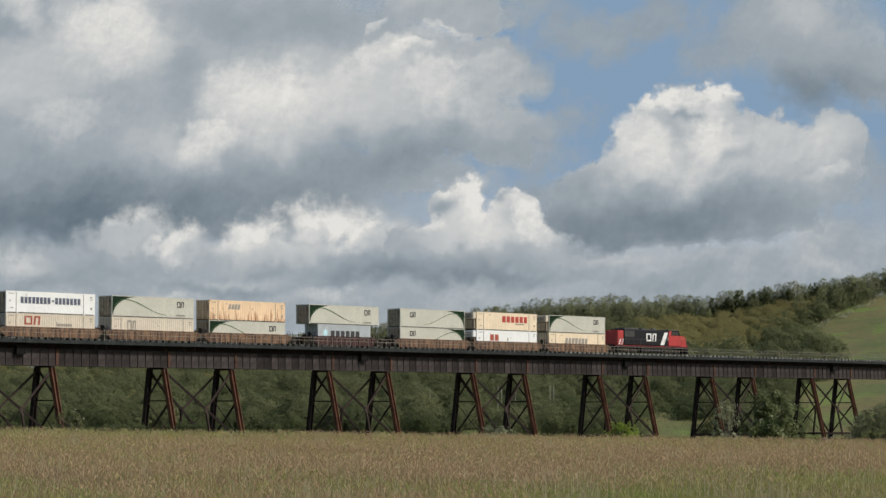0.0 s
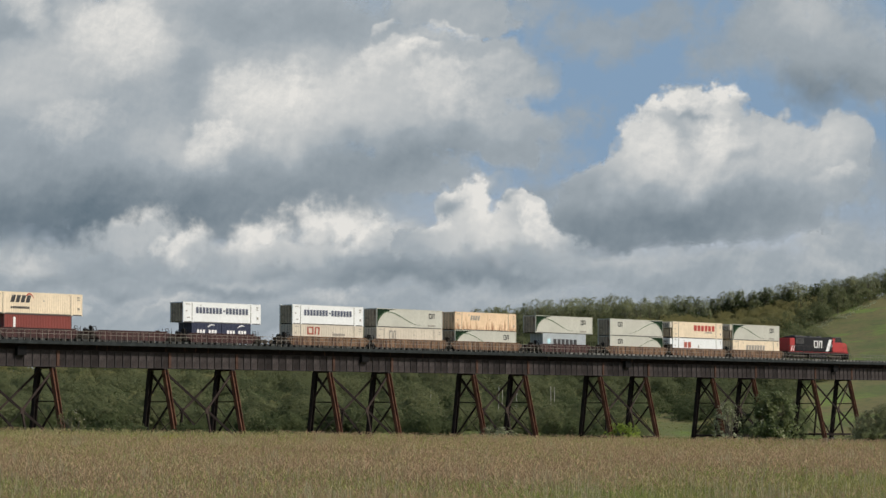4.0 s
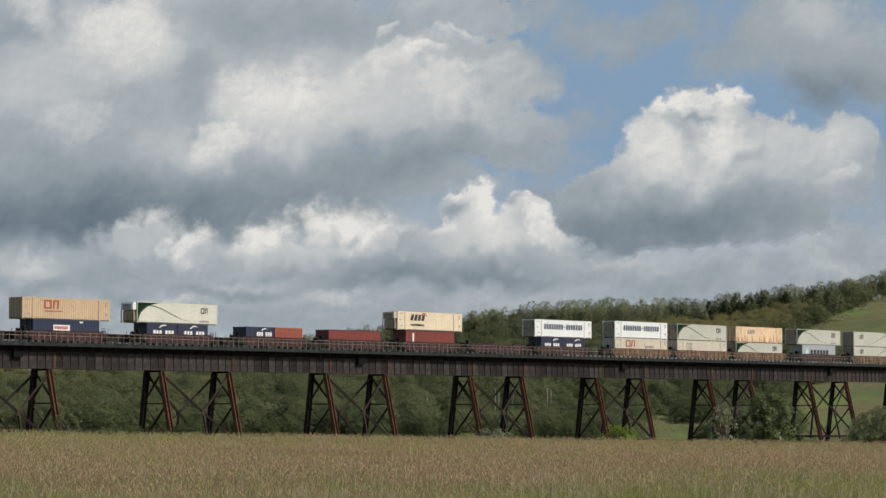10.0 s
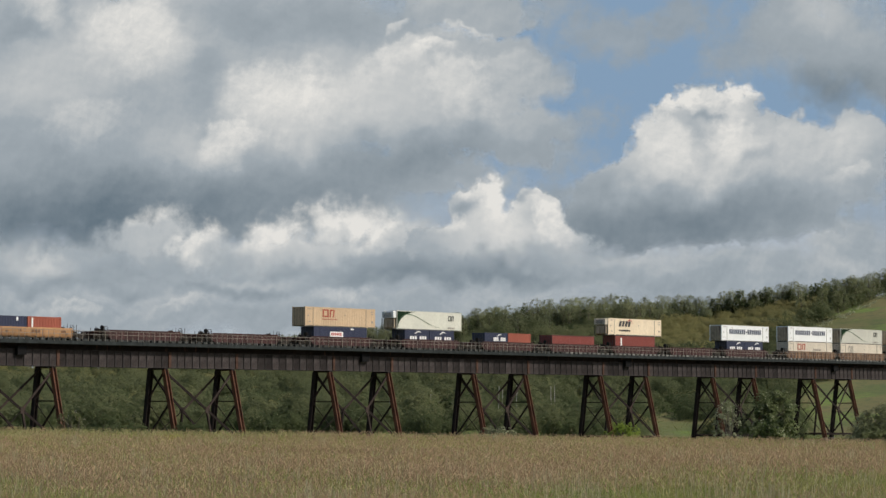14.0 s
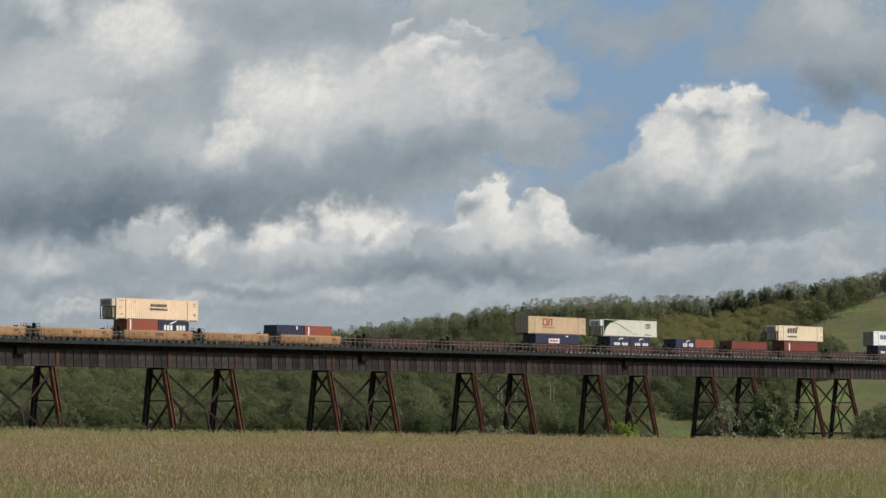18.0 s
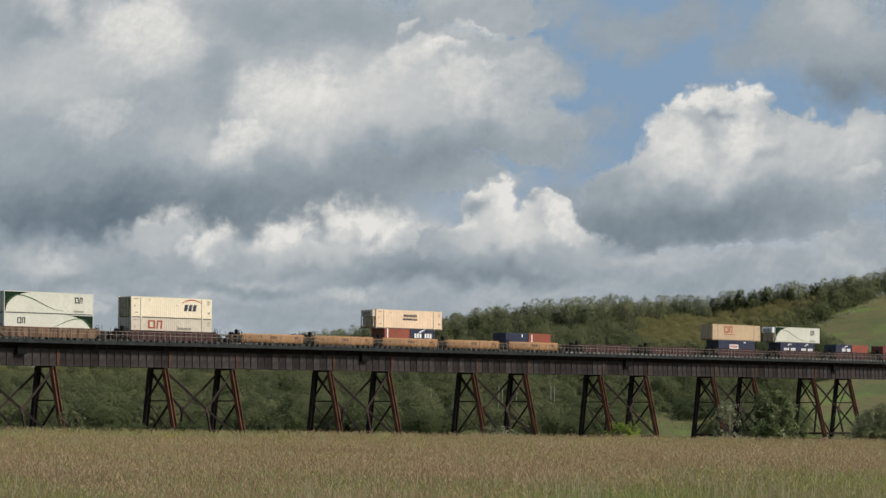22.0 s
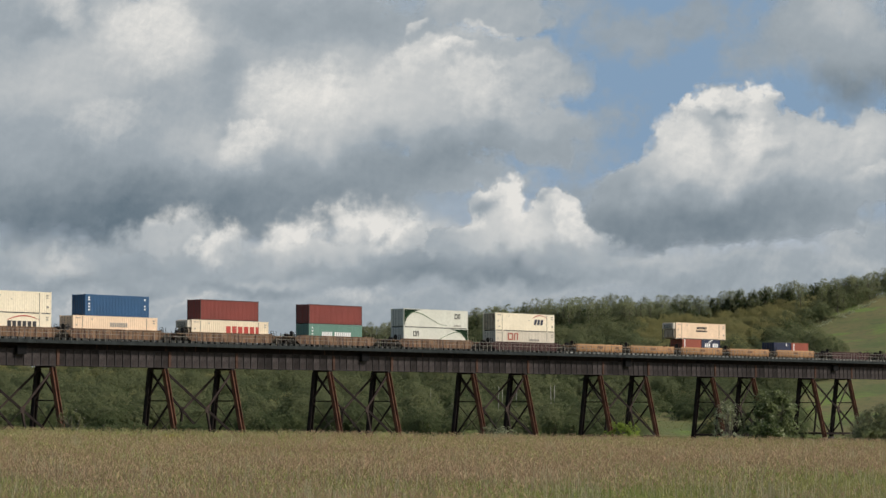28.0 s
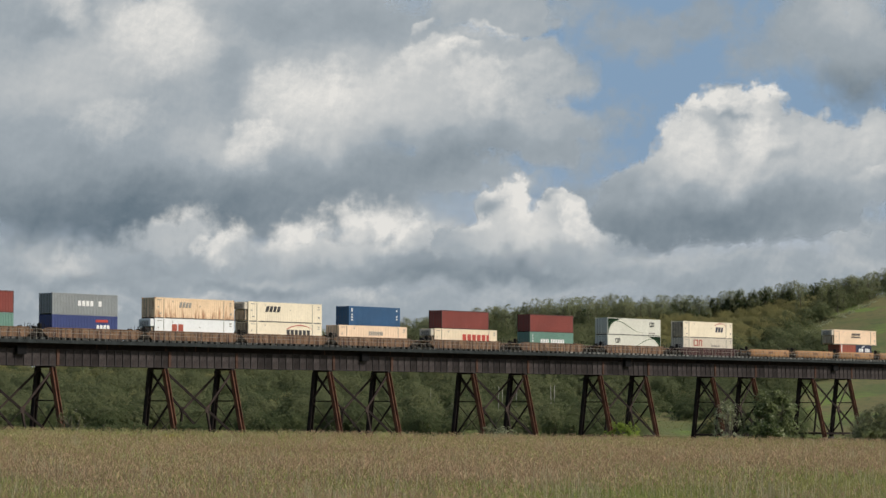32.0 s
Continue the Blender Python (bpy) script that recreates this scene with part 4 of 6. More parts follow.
def curve_band(root, pts, width, material, name):
    """A painted line along points in x, z of the near side."""
    bm = bmesh.new()
    pts = [Vector((x, 0, z)) for x, z in pts]
    rows = []
    for i, p in enumerate(pts):
        d = (pts[min(i + 1, len(pts) - 1)] - pts[max(i - 1, 0)]).normalized()
        nrm = Vector((-d.z, 0, d.x))
        w = width * (0.35 + 0.65 * math.sin(math.pi * min(1, 0.15 + i / len(pts))))
        rows.append((bm.verts.new((p.x + nrm.x * w, FACE - 0.010, p.z + nrm.z * w)), bm.verts.new((p.x - nrm.x * w, FACE - 0.010, p.z - nrm.z * w))))
    for a, b in zip(rows, rows[1:]):
        bm.faces.new((a[0], a[1], b[1], b[0]))
    return part(name, bm, material, root)


def swoosh(root, L, H, flip=False, low=False):
    """Green corner and leaf-like curves of a reefer's side."""
    k = -1 if flip else 1
    x0 = -L / 2 + 0.1

    def fx(u):
        return k * (x0 + u * (L - 0.2))
    bm = bmesh.new()
    top = H - 0.1
    arc = []
    for i in range(17):
        a = i / 16 * math.pi / 2
        arc.append((0.008 + 0.30 * (1 - math.cos(a)), 0.2 + (top - 0.2) * math.sin(a)))
    pts = [(fx(0.0), top), (fx(0.0), 0.2)] + [(fx(u), z) for u, z in arc]
    vs = [bm.verts.new((x, FACE - 0.004, z)) for x, z in pts]
    for i in range(1, len(vs) - 1):
        bm.faces.new((vs[0], vs[i], vs[i + 1]) if not flip else (vs[0], vs[i + 1], vs[i]))
    part("green_corner", bm, M["green"], root, "dark green corner field")
    line = []
    for i in range(25):
        a = i / 24
        u = 0.66 * a
        z = 0.25 + (H - 0.75) * (0.55 + 0.45 * math.cos((a - 0.22) * math.pi / 0.78)) if a > 0.22 else 1.1 + (H - 0.50 - 1.1) * math.sin(a / 0.22 * math.pi / 2)
        line.append((fx(u), z))
    curve_band(root, line, 0.055, M["leafgreen"], "green_curve")


def emblem_mesh(bm, cx, cz, w, h, y0, y1):
    """A plain emblem: an upright frame and a leaning block."""
    x0, x1 = cx - w / 2, cx + w / 2
    z0, z1 = cz - h / 2, cz + h / 2
    t, u, xm = w * 0.10, h * 0.17, x0 + w * 0.47
    box(bm, x0, xm, y0, y1, z0, z0 + u)
    box(bm, x0, xm, y0, y1, z1 - u, z1)
    box(bm, x0, x0 + t, y0, y1, z0 + u, z1 - u)
    box(bm, xm - t, xm, y0, y1, z0 + u, z1 - u)
    xa = xm + t * 0.7
    for a0, a1 in ((xa, xa + t * 0.5), (x1 - 2 * t, x1 - 1.5 * t)):
        prism(bm, [(a0, z0), (a0 + t, z0), (a1 + t, z1), (a1, z1)], y0, y1)
    prism(bm, [(xa + t * 1.52, z1 - u), (x1 - 1.55 * t, z1 - u), (x1 - 1.55 * t, z1), (xa + t * 1.52, z1)], y0, y1)


def logo(root, cx, cz, w, h, material):
    bm = bmesh.new()
    emblem_mesh(bm, cx, cz, w, h, FACE - 0.012, FACE)
    return part("lettering", bm, material, root)


def reefer(s, z, flip=False, kind=0, clean=False):
    lab = "clean white insulated container with green curved stripes" if clean else "dulled grey-white insulated container with green curved stripes"
    c = make_container(s, z, 16.15, "reefer" if clean else "greyed", "smooth", lab, rear="unit" if kind else ("doors" if clean else "bars"))
    swoosh(c, 16.15, CH, flip)
    if flip:
        logo(c, -5.0, 1.95, 1.5, 0.8, M["inkgrey"] if kind else M["ink"])
    else:
        logo(c, 5.4, 1.95, 1.5, 0.8, M["ink"])
        bars(c, 5.4, 0.45, 1.9, 0.22, 9, M["inkgrey"])
    return c


RUSTINK = mat("faded_brown_lettering_paint", (0.13, 0.065, 0.035), 0.7, 0.0, 0.2, 1.0)
LOWZ = 0.34
UPZ = LOWZ + CH + 0.012
LOW_CH = 2.59                    # standard height, against the high containers
MIDZ = LOWZ + LOW_CH + 0.012


def well_car(s, colour, well, pitch, first=False, wheel_both=True, label=""):
    """A low well wagon: two deep side sills, floor, end platforms on bogies."""
    root = tagged(new("well_wagon"), label, "rail wagon", "wagons of the train")
    key = ("well", colour, well, pitch)
    if key not in CACHE:
        out = []
        m = M[colour]
        W2 = 1.48
        hw = well / 2
        top = 1.45 if colour != "well_yellow" else 1.55
        for sy in (-1, 1):
            b = bmesh.new()
            y = sy * W2
            ya, yb = sorted((y, y - sy * 0.04))
            if colour == "well_yellow":
                # rolled side: rounded foot and shoulder
                sec = [(0.12, 0.24), (0.24, 0.12), (0.45, 0.03), (0.8, 0.0), (1.25, 0.0), (1.42, 0.05), (1.5, 0.16)]
                rows = []
                for xx, k in ((-hw - 0.55, 0.12), (-hw - 0.40, 0.0), (hw + 0.40, 0.0), (hw + 0.55, 0.12)):
                    rows.append([b.verts.new((xx, sy * (W2 - ins - k), zz)) for zz, ins in sec])
                for r0, r1 in zip(rows, rows[1:]):
                    for c0, c1, d0, d1 in zip(r0, r0[1:], r1, r1[1:]):
                        b.faces.new((c0, d0, d1, c1) if sy < 0 else (c0, c1, d1, d0))
                box(b, -hw - 0.3, hw + 0.3, *sorted((sy * (W2 - 0.17), sy * (W2 - 0.26))), 0.3, 1.5)
                bmesh.ops.recalc_face_normals(b, faces=b.faces)
                for f in b.faces:
                    f.smooth = True
                out.append(("side_sill", mesh_of("side_sill", b, m), None))
                continue
            prism(b, [(-hw - 0.9, 0.95), (-hw + 0.2, 0.12), (hw - 0.2, 0.12), (hw + 0.9, 0.95), (hw + 0.9, 1.18), (hw + 0.1, top), (-hw - 0.1, top), (-hw - 0.9, 1.18)], ya, yb)
            ya, yb = sorted((y + sy * 0.05, y - sy * 0.16))
            box(b, -hw - 0.1, hw + 0.1, ya, yb, top - 0.10, top + 0.03, 0.015)
            box(b, -hw + 0.1, hw - 0.1, ya, yb, 0.10, 0.24, 0.015)
            out.append(("side_sill", mesh_of("side_sill", b, m), None))
        rb = bmesh.new()
        box(rb, -0.05, 0.05, -W2 - 0.055, -W2, 0.24, top - 0.1)
        rme = mesh_of("side_rib", rb, m)
        n = int(well / 1.5)
        for i in range(n + 1 if colour != "well_yellow" else 0):
            out.append(("side_rib", rme, Matrix.Translation((-hw + 0.3 + (well - 0.6) * i / n, 0, 0))))
        b = bmesh.new()
        box(b, -0.2, 0.2, -W2 + 0.05, W2 - 0.05, 0.2, 0.32)
        bearer = mesh_of("floor_bearer", b, M["truck"])
        for i in range(9):
            out.append(("floor_bearer", bearer, Matrix.Translation((-hw + 0.3 + (well - 0.6) * i / 8, 0, 0))))
        for sx in (-1, 1):
            b = bmesh.new()
            xa, xb = sorted((sx * (hw + 0.02), sx * (pitch / 2 - 0.03)))
            box(b, xa, xb, -0.55, 0.55, 0.62, 1.12, 0.03)
            box(b, xa + 0.1, xb - 0.1, -1.35, 1.35, 1.12, 1.20)
            box(b, *sorted((sx * (hw + 0.02), sx * (hw + 0.14))), -1.44, 1.44, 0.3, 1.3)
            out.append(("end_platform", mesh_of("end_platform", b, m), None))
            b = bmesh.new()
            box(b, *sorted((sx * (hw + 0.3), sx * (pitch / 2 + 0.45))), -0.32, 0.32, 0.16, 1.08, 0.05)
            out.append(("coupler", mesh_of("coupler", b, M["truck"]), None))
            b = bmesh.new()
            x = sx * (hw + 0.55)
            for yy in (-1.42, -0.9):
                tube(b, (x, yy, 1.2), (x, yy, 1.95), 0.03, 6)
            tube(b, (x, -1.42, 1.93), (x, -0.9, 1.93), 0.03, 6)
            tube(b, (x, -1.42, 1.55), (x, -0.9, 1.55), 0.03, 6)
            out.append(("grab_rail", mesh_of("grab_rail", b, M["truck"]), None))
            for dx, yy, zt in ((-0.35, -1.2, 1.75), (-0.1, -0.4, 2.05), (0.3, -1.3, 1.7), (0.62, -1.4, 1.95), (0.85, -0.3, 1.8), (0.2, 0.6, 1.9), (0.7, 1.1, 1.75)):
                b = bmesh.new()
                tube(b, (x + sx * dx, yy, 1.2), (x + sx * dx, yy, zt), 0.035, 6)
                out.append(("stanchion", mesh_of("stanchion", b, M["truck"]), None))
            for x0, x1, y0, y1, z0, z1, nm in ((0.1, 0.75, -0.5, 0.2, 1.2, 1.55, "brake_valve"), (-0.3, 0.25, 0.4, 0.9, 1.2, 1.7, "tool_box"), (-0.2, 0.9, -1.36, -1.1, 0.35, 1.0, "brake_cylinder")):
                b = bmesh.new()
                box(b, *sorted((x + sx * x0, x + sx * x1)), y0, y1, z0, z1, 0.04)
                out.append((nm, mesh_of(nm, b, M["truck"]), None))
            for i in range(4):
                b = bmesh.new()
                tube(b, (x - sx * 0.3 + sx * 0.42 * i, -1.50, 0.30), (x - sx * 0.3 + sx * 0.42 * i, -1.50, 1.30), 0.03, 6)
                out.append(("ladder_post", mesh_of("ladder_post", b, M["truck"]), None))
            for zz in (0.45, 0.82, 1.2):
                b = bmesh.new()
                tube(b, (x - sx * 0.32, -1.50, zz), (x + sx * 1.0, -1.50, zz), 0.025, 6)
                out.append(("ladder_rung", mesh_of("ladder_rung", b, M["truck"]), None))
        b = bmesh.new()
        x = -(hw + 0.75)
        tube(b, (x, -0.62, 1.75), (x - 0.09, -0.62, 1.75), 0.33, 14)
        box(b, x, x + 0.2, -0.75, -0.5, 1.2, 2.0, 0.02)
        out.append(("brake_wheel", mesh_of("brake_wheel", b, M["truck"]), None))
        if colour == "well_yellow":
            for xx, w, zz, h in ((-0.75, 0.42, 0.78, 0.38), (-0.2, 0.42, 0.78, 0.38), (0.35, 0.42, 0.78, 0.38), (-5.4, 0.5, 0.8, 0.2), (4.6, 0.8, 0.85, 0.3), (5.5, 0.3, 0.6, 0.2), (-2.8, 0.2, 0.95, 0.25)):
                b = bmesh.new()
                box(b, xx, xx + w, -W2 - 0.03, -W2 - 0.004, zz, zz + h)
                out.append(("lettering", mesh_of("lettering", b, RUSTINK), None))
        CACHE[key] = out
    for name, me, mt in CACHE[key]:
        reuse(name, me, root, mt)
    ends = [-(pitch / 2)]
    if first:
        ends.append(pitch / 2)
    if wheel_both:
        ends = [-(well / 2 + 1.15), well / 2 + 1.15]
    for x in ends:
        bogie(root, x)
    on_train(root, s, 0.0)
    return root


def bogie(root, x, wheelbase=1.78):
    if "bogie" not in CACHE:
        out = []
        for sy in (-1, 1):
            b = bmesh.new()
            y0, y1 = sorted((sy * 1.0, sy * 1.12))
            prism(b, [(-1.15, 0.5), (-0.55, 0.25), (0.55, 0.25), (1.15, 0.5), (1.15, 0.62), (0.5, 0.78), (-0.5, 0.78), (-1.15, 0.62)], y0, y1)
            out.append(("side_frame", mesh_of("side_frame", b, M["truck"])))
        b = bmesh.new()
        box(b, -0.2, 0.2, -1.0, 1.0, 0.45, 0.77)
        out.append(("bolster", mesh_of("bolster", b, M["truck"])))
        w = bmesh.new()
        for sy in (-1, 1):
            tube(w, (0, sy * 0.70, 0.42), (0, sy * 0.80, 0.42), 0.42, 20)
            tube(w, (0, sy * 0.67, 0.42), (0, sy * 0.70, 0.42), 0.45, 20)
        tube(w, (0, -0.67, 0.42), (0, 0.67, 0.42), 0.08, 8)
        CACHE["wheelset"] = mesh_of("wheelset", w, M["wheel"])
        CACHE["bogie"] = out
    t = new("bogie")
    t.parent = root
    t.matrix_basis = Matrix.Translation((x, 0, 0))
    for name, me in CACHE["bogie"]:
        reuse(name, me, t)
    for sx in (-1, 1):
        reuse("wheelset", CACHE["wheelset"], t, Matrix.Translation((sx * wheelbase / 2, 0, 0)))


def build_train():
    BR = "rust-brown double-stack well wagon, paint worn"
    MR = "maroon well wagon with low sides"
    YE = "faded yellow-orange articulated well wagon unit"
    # three brown units behind the engine
    for i, s in enumerate((36.57, 16.95, -2.35)):
        well_car(s, "well_brown", 16.9, 19.4, first=i == 0, wheel_both=False, label=BR)
    well_car(-23.7, "well_maroon", 12.9, 20.0, label=MR + " under a grey container")
    for i, s in enumerate((-45.2, -64.55, -83.9)):
        well_car(s, "well_brown", 16.9, 19.35, first=i == 0, wheel_both=False, label=BR)
    for i, s in enumerate((-107.2, -125.2, -142.7, -160.9, -179.3)):
        well_car(s, "well_maroon", 12.9, 18.0, first=i == 0, wheel_both=False, label=MR + (", empty" if i == 1 else ", loaded"))
    for s in (-199.5, -220.9):
        well_car(s, "well_maroon", 12.9, 20.4, label=MR + ", loaded")
    for s in (-242.1, -262.6):
        well_car(s, "well_maroon", 13.4, 20.4, label=MR + ", empty")
    for i, s in enumerate((-283.1, -299.3, -315.2, -331.0, -347.0)):
        well_car(s, "well_yellow", 12.6, 16.0, first=i == 0, wheel_both=False, label=YE + (", loaded" if i in (0, 2) else ", empty"))
    well_car(-368.0, "well_maroon", 16.9, 21.4, label="dull maroon long well wagon")
    for s in (-391.4, -415.6, -438.7, -461.7):
        well_car(s, "well_brown", 16.9, 22.4, label=BR)
    for i, s in enumerate((-481.8, -501.3, -521.0)):
        well_car(s, "well_brown", 16.9, 19.4, first=i == 0, wheel_both=False, label=BR)
    well_car(-541.5, "well_brown", 16.9, 19.6, label=BR)

    # loads, from the engine back
    c = make_container(36.57, LOWZ, 16.15, "cream", "ribbed", "cream domestic container with dark lettering")
    bars(c, -0.3, 1.55, 6.6, 1.05, 7, M["inkgrey"], 0.15)
    reefer(36.57, UPZ, kind=1)
    c = make_container(16.95, LOWZ, 16.15, "white", "smooth", "white container with a dark red emblem", rear="unit")
    bars(c, -3.3, 1.75, 2.5, 1.0, 2, M["inkrust"])
    bars(c, 0.2, 1.5, 0.4, 0.5, 1, M["inkgrey"])
    c = make_container(16.95, UPZ, 16.15, "cream", "ribbed", "cream container with red lettering and cooling unit", rear="unit")
    bars(c, 2.2, 1.85, 7.0, 0.98, 6, M["inkred"])
    bars(c, 3.4, 1.1, 2.4, 0.2, 8, M["inkgrey"])
    reefer(-2.35, LOWZ, flip=True)
    reefer(-2.35, UPZ, flip=True)
    c = make_container(-23.7, LOWZ, 12.19, "silver", "box", "pale grey steel container with a white star panel")
    bars(c, 0.3, 1.5, 6.9, 0.95, 6, M["ink"])
    bm = bmesh.new()
    star = []
    for i in range(14):
        r, an = (0.72 if i % 2 == 0 else 0.34), math.pi / 2 + i * math.pi / 7
        star.append(bm.verts.new((-4.4 + r * math.cos(an), FACE - 0.008, 1.6 + r * math.sin(an))))
    hub = bm.verts.new((-4.4, FACE - 0.02, 1.6))
    for i in range(14):
        bm.faces.new((hub, star[i], star[(i + 1) % 14]))
    part("star_emblem", bm, M["paleblue"], c, "pale blue seven-pointed star")
    reefer(-23.7, UPZ)
    reefer(-45.2, LOWZ)
    c = make_container(-45.2, UPZ, 16.15, "orange", "ribbed", "peach container heavily streaked with rust")
    bars(c, -2.9, 2.0, 2.5, 0.75, 4, M["inkgrey"], 0.3)
    c = make_container(-64.55, LOWZ, 16.15, "beige", "ribbed", "beige container with a faded emblem")
    logo(c, -4.2, 1.7, 1.8, 1.5, M["inkgrey"])
    reefer(-64.55, UPZ)
    c = make_container(-83.9, LOWZ, 16.15, "beige", "ribbed", "beige container with a red emblem")
    logo(c, -3.3, 2.0, 3.0, 1.15, M["inkrust"])
    bars(c, 2.4, 1.5, 2.9, 0.36, 11, M["inkgrey"])
    for s, z in ((-83.9, UPZ), (-107.0, MIDZ)):
        c = make_container(s, z, 16.15, "white", "smooth", "white container with large dark blue lettering", rear="bars")
        bars(c, 0.0, 1.75, 11.0, 0.86, 16, M["slate"], skip=(8,))
        bars(c, 0.35, 1.75, 0.5, 0.22, 1, M["slate"])
    for s in (-110.3, -104.1):
        c = make_container(s, LOWZ, 6.06, "navy", "box", "navy blue short steel container with white lettering", H=LOW_CH)
        bars(c, 0.1, 1.34, 4.2, 0.56, 7, M["inkwhite"], skip=(3,))
        curve_band(c, [(0.2 + 0.3 * i, 1.98 + 0.06 * i * (5 - i) * 0.6 + 0.05 * i) for i in range(6)], 0.09, M["inkwhite"], "white_curve")
    c = make_container(-142.7, LOWZ, 12.19, "red", "box", "oxide red steel container")
    bars(c, -4.2, 1.5, 0.5, 2.0, 1, M["inkwhite"])
    c = make_container(-142.7, UPZ, 16.15, "cream", "ribbed", "cream container with dark emblem and cooling unit", rear="unit")
    bars(c, -3.2, 2.0, 3.6, 0.95, 4, M["ink"], 0.35)
    curve_band(c, [(-2.2 + 0.2 * i, 2.7 - 0.09 * (i - 3) ** 2 * 0.4) for i in range(8)], 0.09, M["inkred"], "red_curve")
    bars(c, -3.2, 0.85, 3.4, 0.3, 10, M["ink"])
    make_container(-161.0, LOWZ, 12.19, "red", "box", "oxide red steel container, standing alone in its wagon", H=LOW_CH)
    c = make_container(-182.3, LOWZ, 6.06, "navy", "box", "navy blue short container with white lettering", H=LOW_CH)
    bars(c, 0.9, 1.55, 3.3, 0.6, 7, M["inkwhite"], skip=(3,))
    curve_band(c, [(0.2 + 0.25 * i, 2.0 + 0.05 * i * (5 - i) * 0.6 + 0.05 * i) for i in range(6)], 0.08, M["inkwhite"], "white_curve")
    make_container(-176.05, LOWZ, 6.06, "brick", "box", "orange-red short steel container", H=LOW_CH)
    for s in (-202.6, -196.4):
        c = make_container(s, LOWZ, 6.06, "navy", "box", "navy blue short steel container with white lettering", H=LOW_CH)
        bars(c, 0.3, 1.34, 4.2, 0.56, 7, M["inkwhite"], skip=(3,))
        curve_band(c, [(-0.6 + 0.3 * i, 1.98 + 0.06 * i * (5 - i) * 0.6 + 0.05 * i) for i in range(6)], 0.09, M["inkwhite"], "white_curve")
    reefer(-199.5, MIDZ, kind=1, clean=True)
    c = make_container(-220.9, LOWZ, 12.19, "navy", "box", "navy blue steel container with white name panel", H=LOW_CH)
    bm = bmesh.new()
    box(bm, -2.45, 0.55, FACE - 0.003, FACE + 0.01, 0.98, 1.9)
    part("name_panel", bm, M["inkwhite"], c, "white name panel")
    bars(c, -0.95, 1.52, 2.5, 0.42, 6, M["inkred"])
    bars(c, 2.75, 2.32, 0.8, 0.22, 1, M["inkwhite"])
    c = make_container(-220.9, MIDZ, 16.15, "tan", "ribbed", "tan ribbed container with a red emblem")
    logo(c, -2.7, 2.0, 2.9, 1.15, M["inkrust"])
    bars(c, -2.5, 1.1, 3.4, 0.14, 12, M["inkrust"])
    c = make_container(-287.6, LOWZ, 6.06, "navy", "box", "plain navy blue short container", H=LOW_CH)
    bars(c, 1.4, 2.2, 0.4, 0.5, 1, M["inkwhite"])
    c = make_container(-281.35, LOWZ, 6.06, "brick", "box", "orange-red short steel container", H=LOW_CH)
    bars(c, -2.2, 1.7, 0.35, 1.4, 1, M["inkwhite"])
    c = make_container(-318.4, LOWZ, 6.06, "brick", "box", "orange-red short steel container", H=LOW_CH)
    bars(c, -2.3, 1.8, 0.35, 1.6, 1, M["inkwhite"])
    c = make_container(-312.2, LOWZ, 6.06, "navy", "box", "navy blue short container with white lettering and curve", H=LOW_CH)
    bars(c, 0.2, 1.6, 4.4, 0.7, 7, M["inkwhite"], skip=(3,))
    curve_band(c, [(-0.9 + 0.3 * i, 2.1 + 0.1 * i) for i in range(6)], 0.1, M["inkwhite"], "white_curve")
    c = make_container(-315.4, MIDZ, 16.15, "peach", "ribbed", "faded peach container with dark lettering and cooling unit", rear="unit")
    bars(c, 0.2, 2.05, 3.3, 0.4, 8, M["ink"])
    bars(c, 0.2, 1.5, 3.6, 0.28, 11, M["ink"])
    c = make_container(-368.0, LOWZ, 16.15, "beige", "ribbed", "beige container with a red emblem")
    logo(c, -3.3, 2.0, 3.0, 1.15, M["inkrust"])
    bars(c, 2.4, 1.5, 2.9, 0.36, 11, M["inkgrey"])
    c = make_container(-368.0, UPZ, 16.15, "ivory", "ribbed", "cream-white container with a dark emblem", rear="bars")
    bars(c, 3.6, 1.55, 2.6, 0.9, 3, M["inkblue"], 0.3)
    curve_band(c, [(2.0 + 0.5 * i, 2.2 + 0.05 * i * (8 - i) * 0.6) for i in range(9)], 0.07, M["inkred"], "red_curve")
    reefer(-391.4, LOWZ, flip=True, clean=True)
    reefer(-391.4, UPZ, clean=True)
    for s, lab in ((-415.6, ""), (-541.5, "")):
        c = make_container(s, LOWZ, 12.19, "teal", "box", "teal steel container with white lettering")
        bars(c, 0.2, 1.4, 6.7, 0.72, 14, M["inkwhite"], skip=(5,))
        for zz in (2.3, 1.85, 1.4):
            bars(c, -5.3, zz, 0.34, 0.24, 1, M["inkwhite"])
        make_container(s, UPZ, 12.19, "red", "box", "oxide red steel container on top of a stack")
    c = make_container(-438.7, LOWZ, 16.15, "cream", "ribbed", "cream container with red lettering", rear="unit")
    bars(c, 2.8, 1.6, 7.5, 1.0, 6, M["inkred"])
    make_container(-438.9, UPZ, 12.19, "red", "box", "oxide red steel container on top of a stack")
    c = make_container(-461.7, LOWZ, 16.15, "peach", "ribbed", "faded peach container with small dark lettering")
    bars(c, 0.6, 1.75, 3.4, 0.6, 8, M["inkgrey"])
    c = make_container(-461.4, UPZ, 12.19, "blue", "box", "mid-blue steel container on top of a stack")
    for zz in (2.45, 2.15, 1.6, 1.2, 0.8):
        bars(c, -5.35, zz, 0.42, 0.22, 1, M["inkwhite"])
    for zz in (2.4, 1.5, 1.1):
        bars(c, 5.3, zz, 0.36, 0.26, 1, M["inkwhite"])
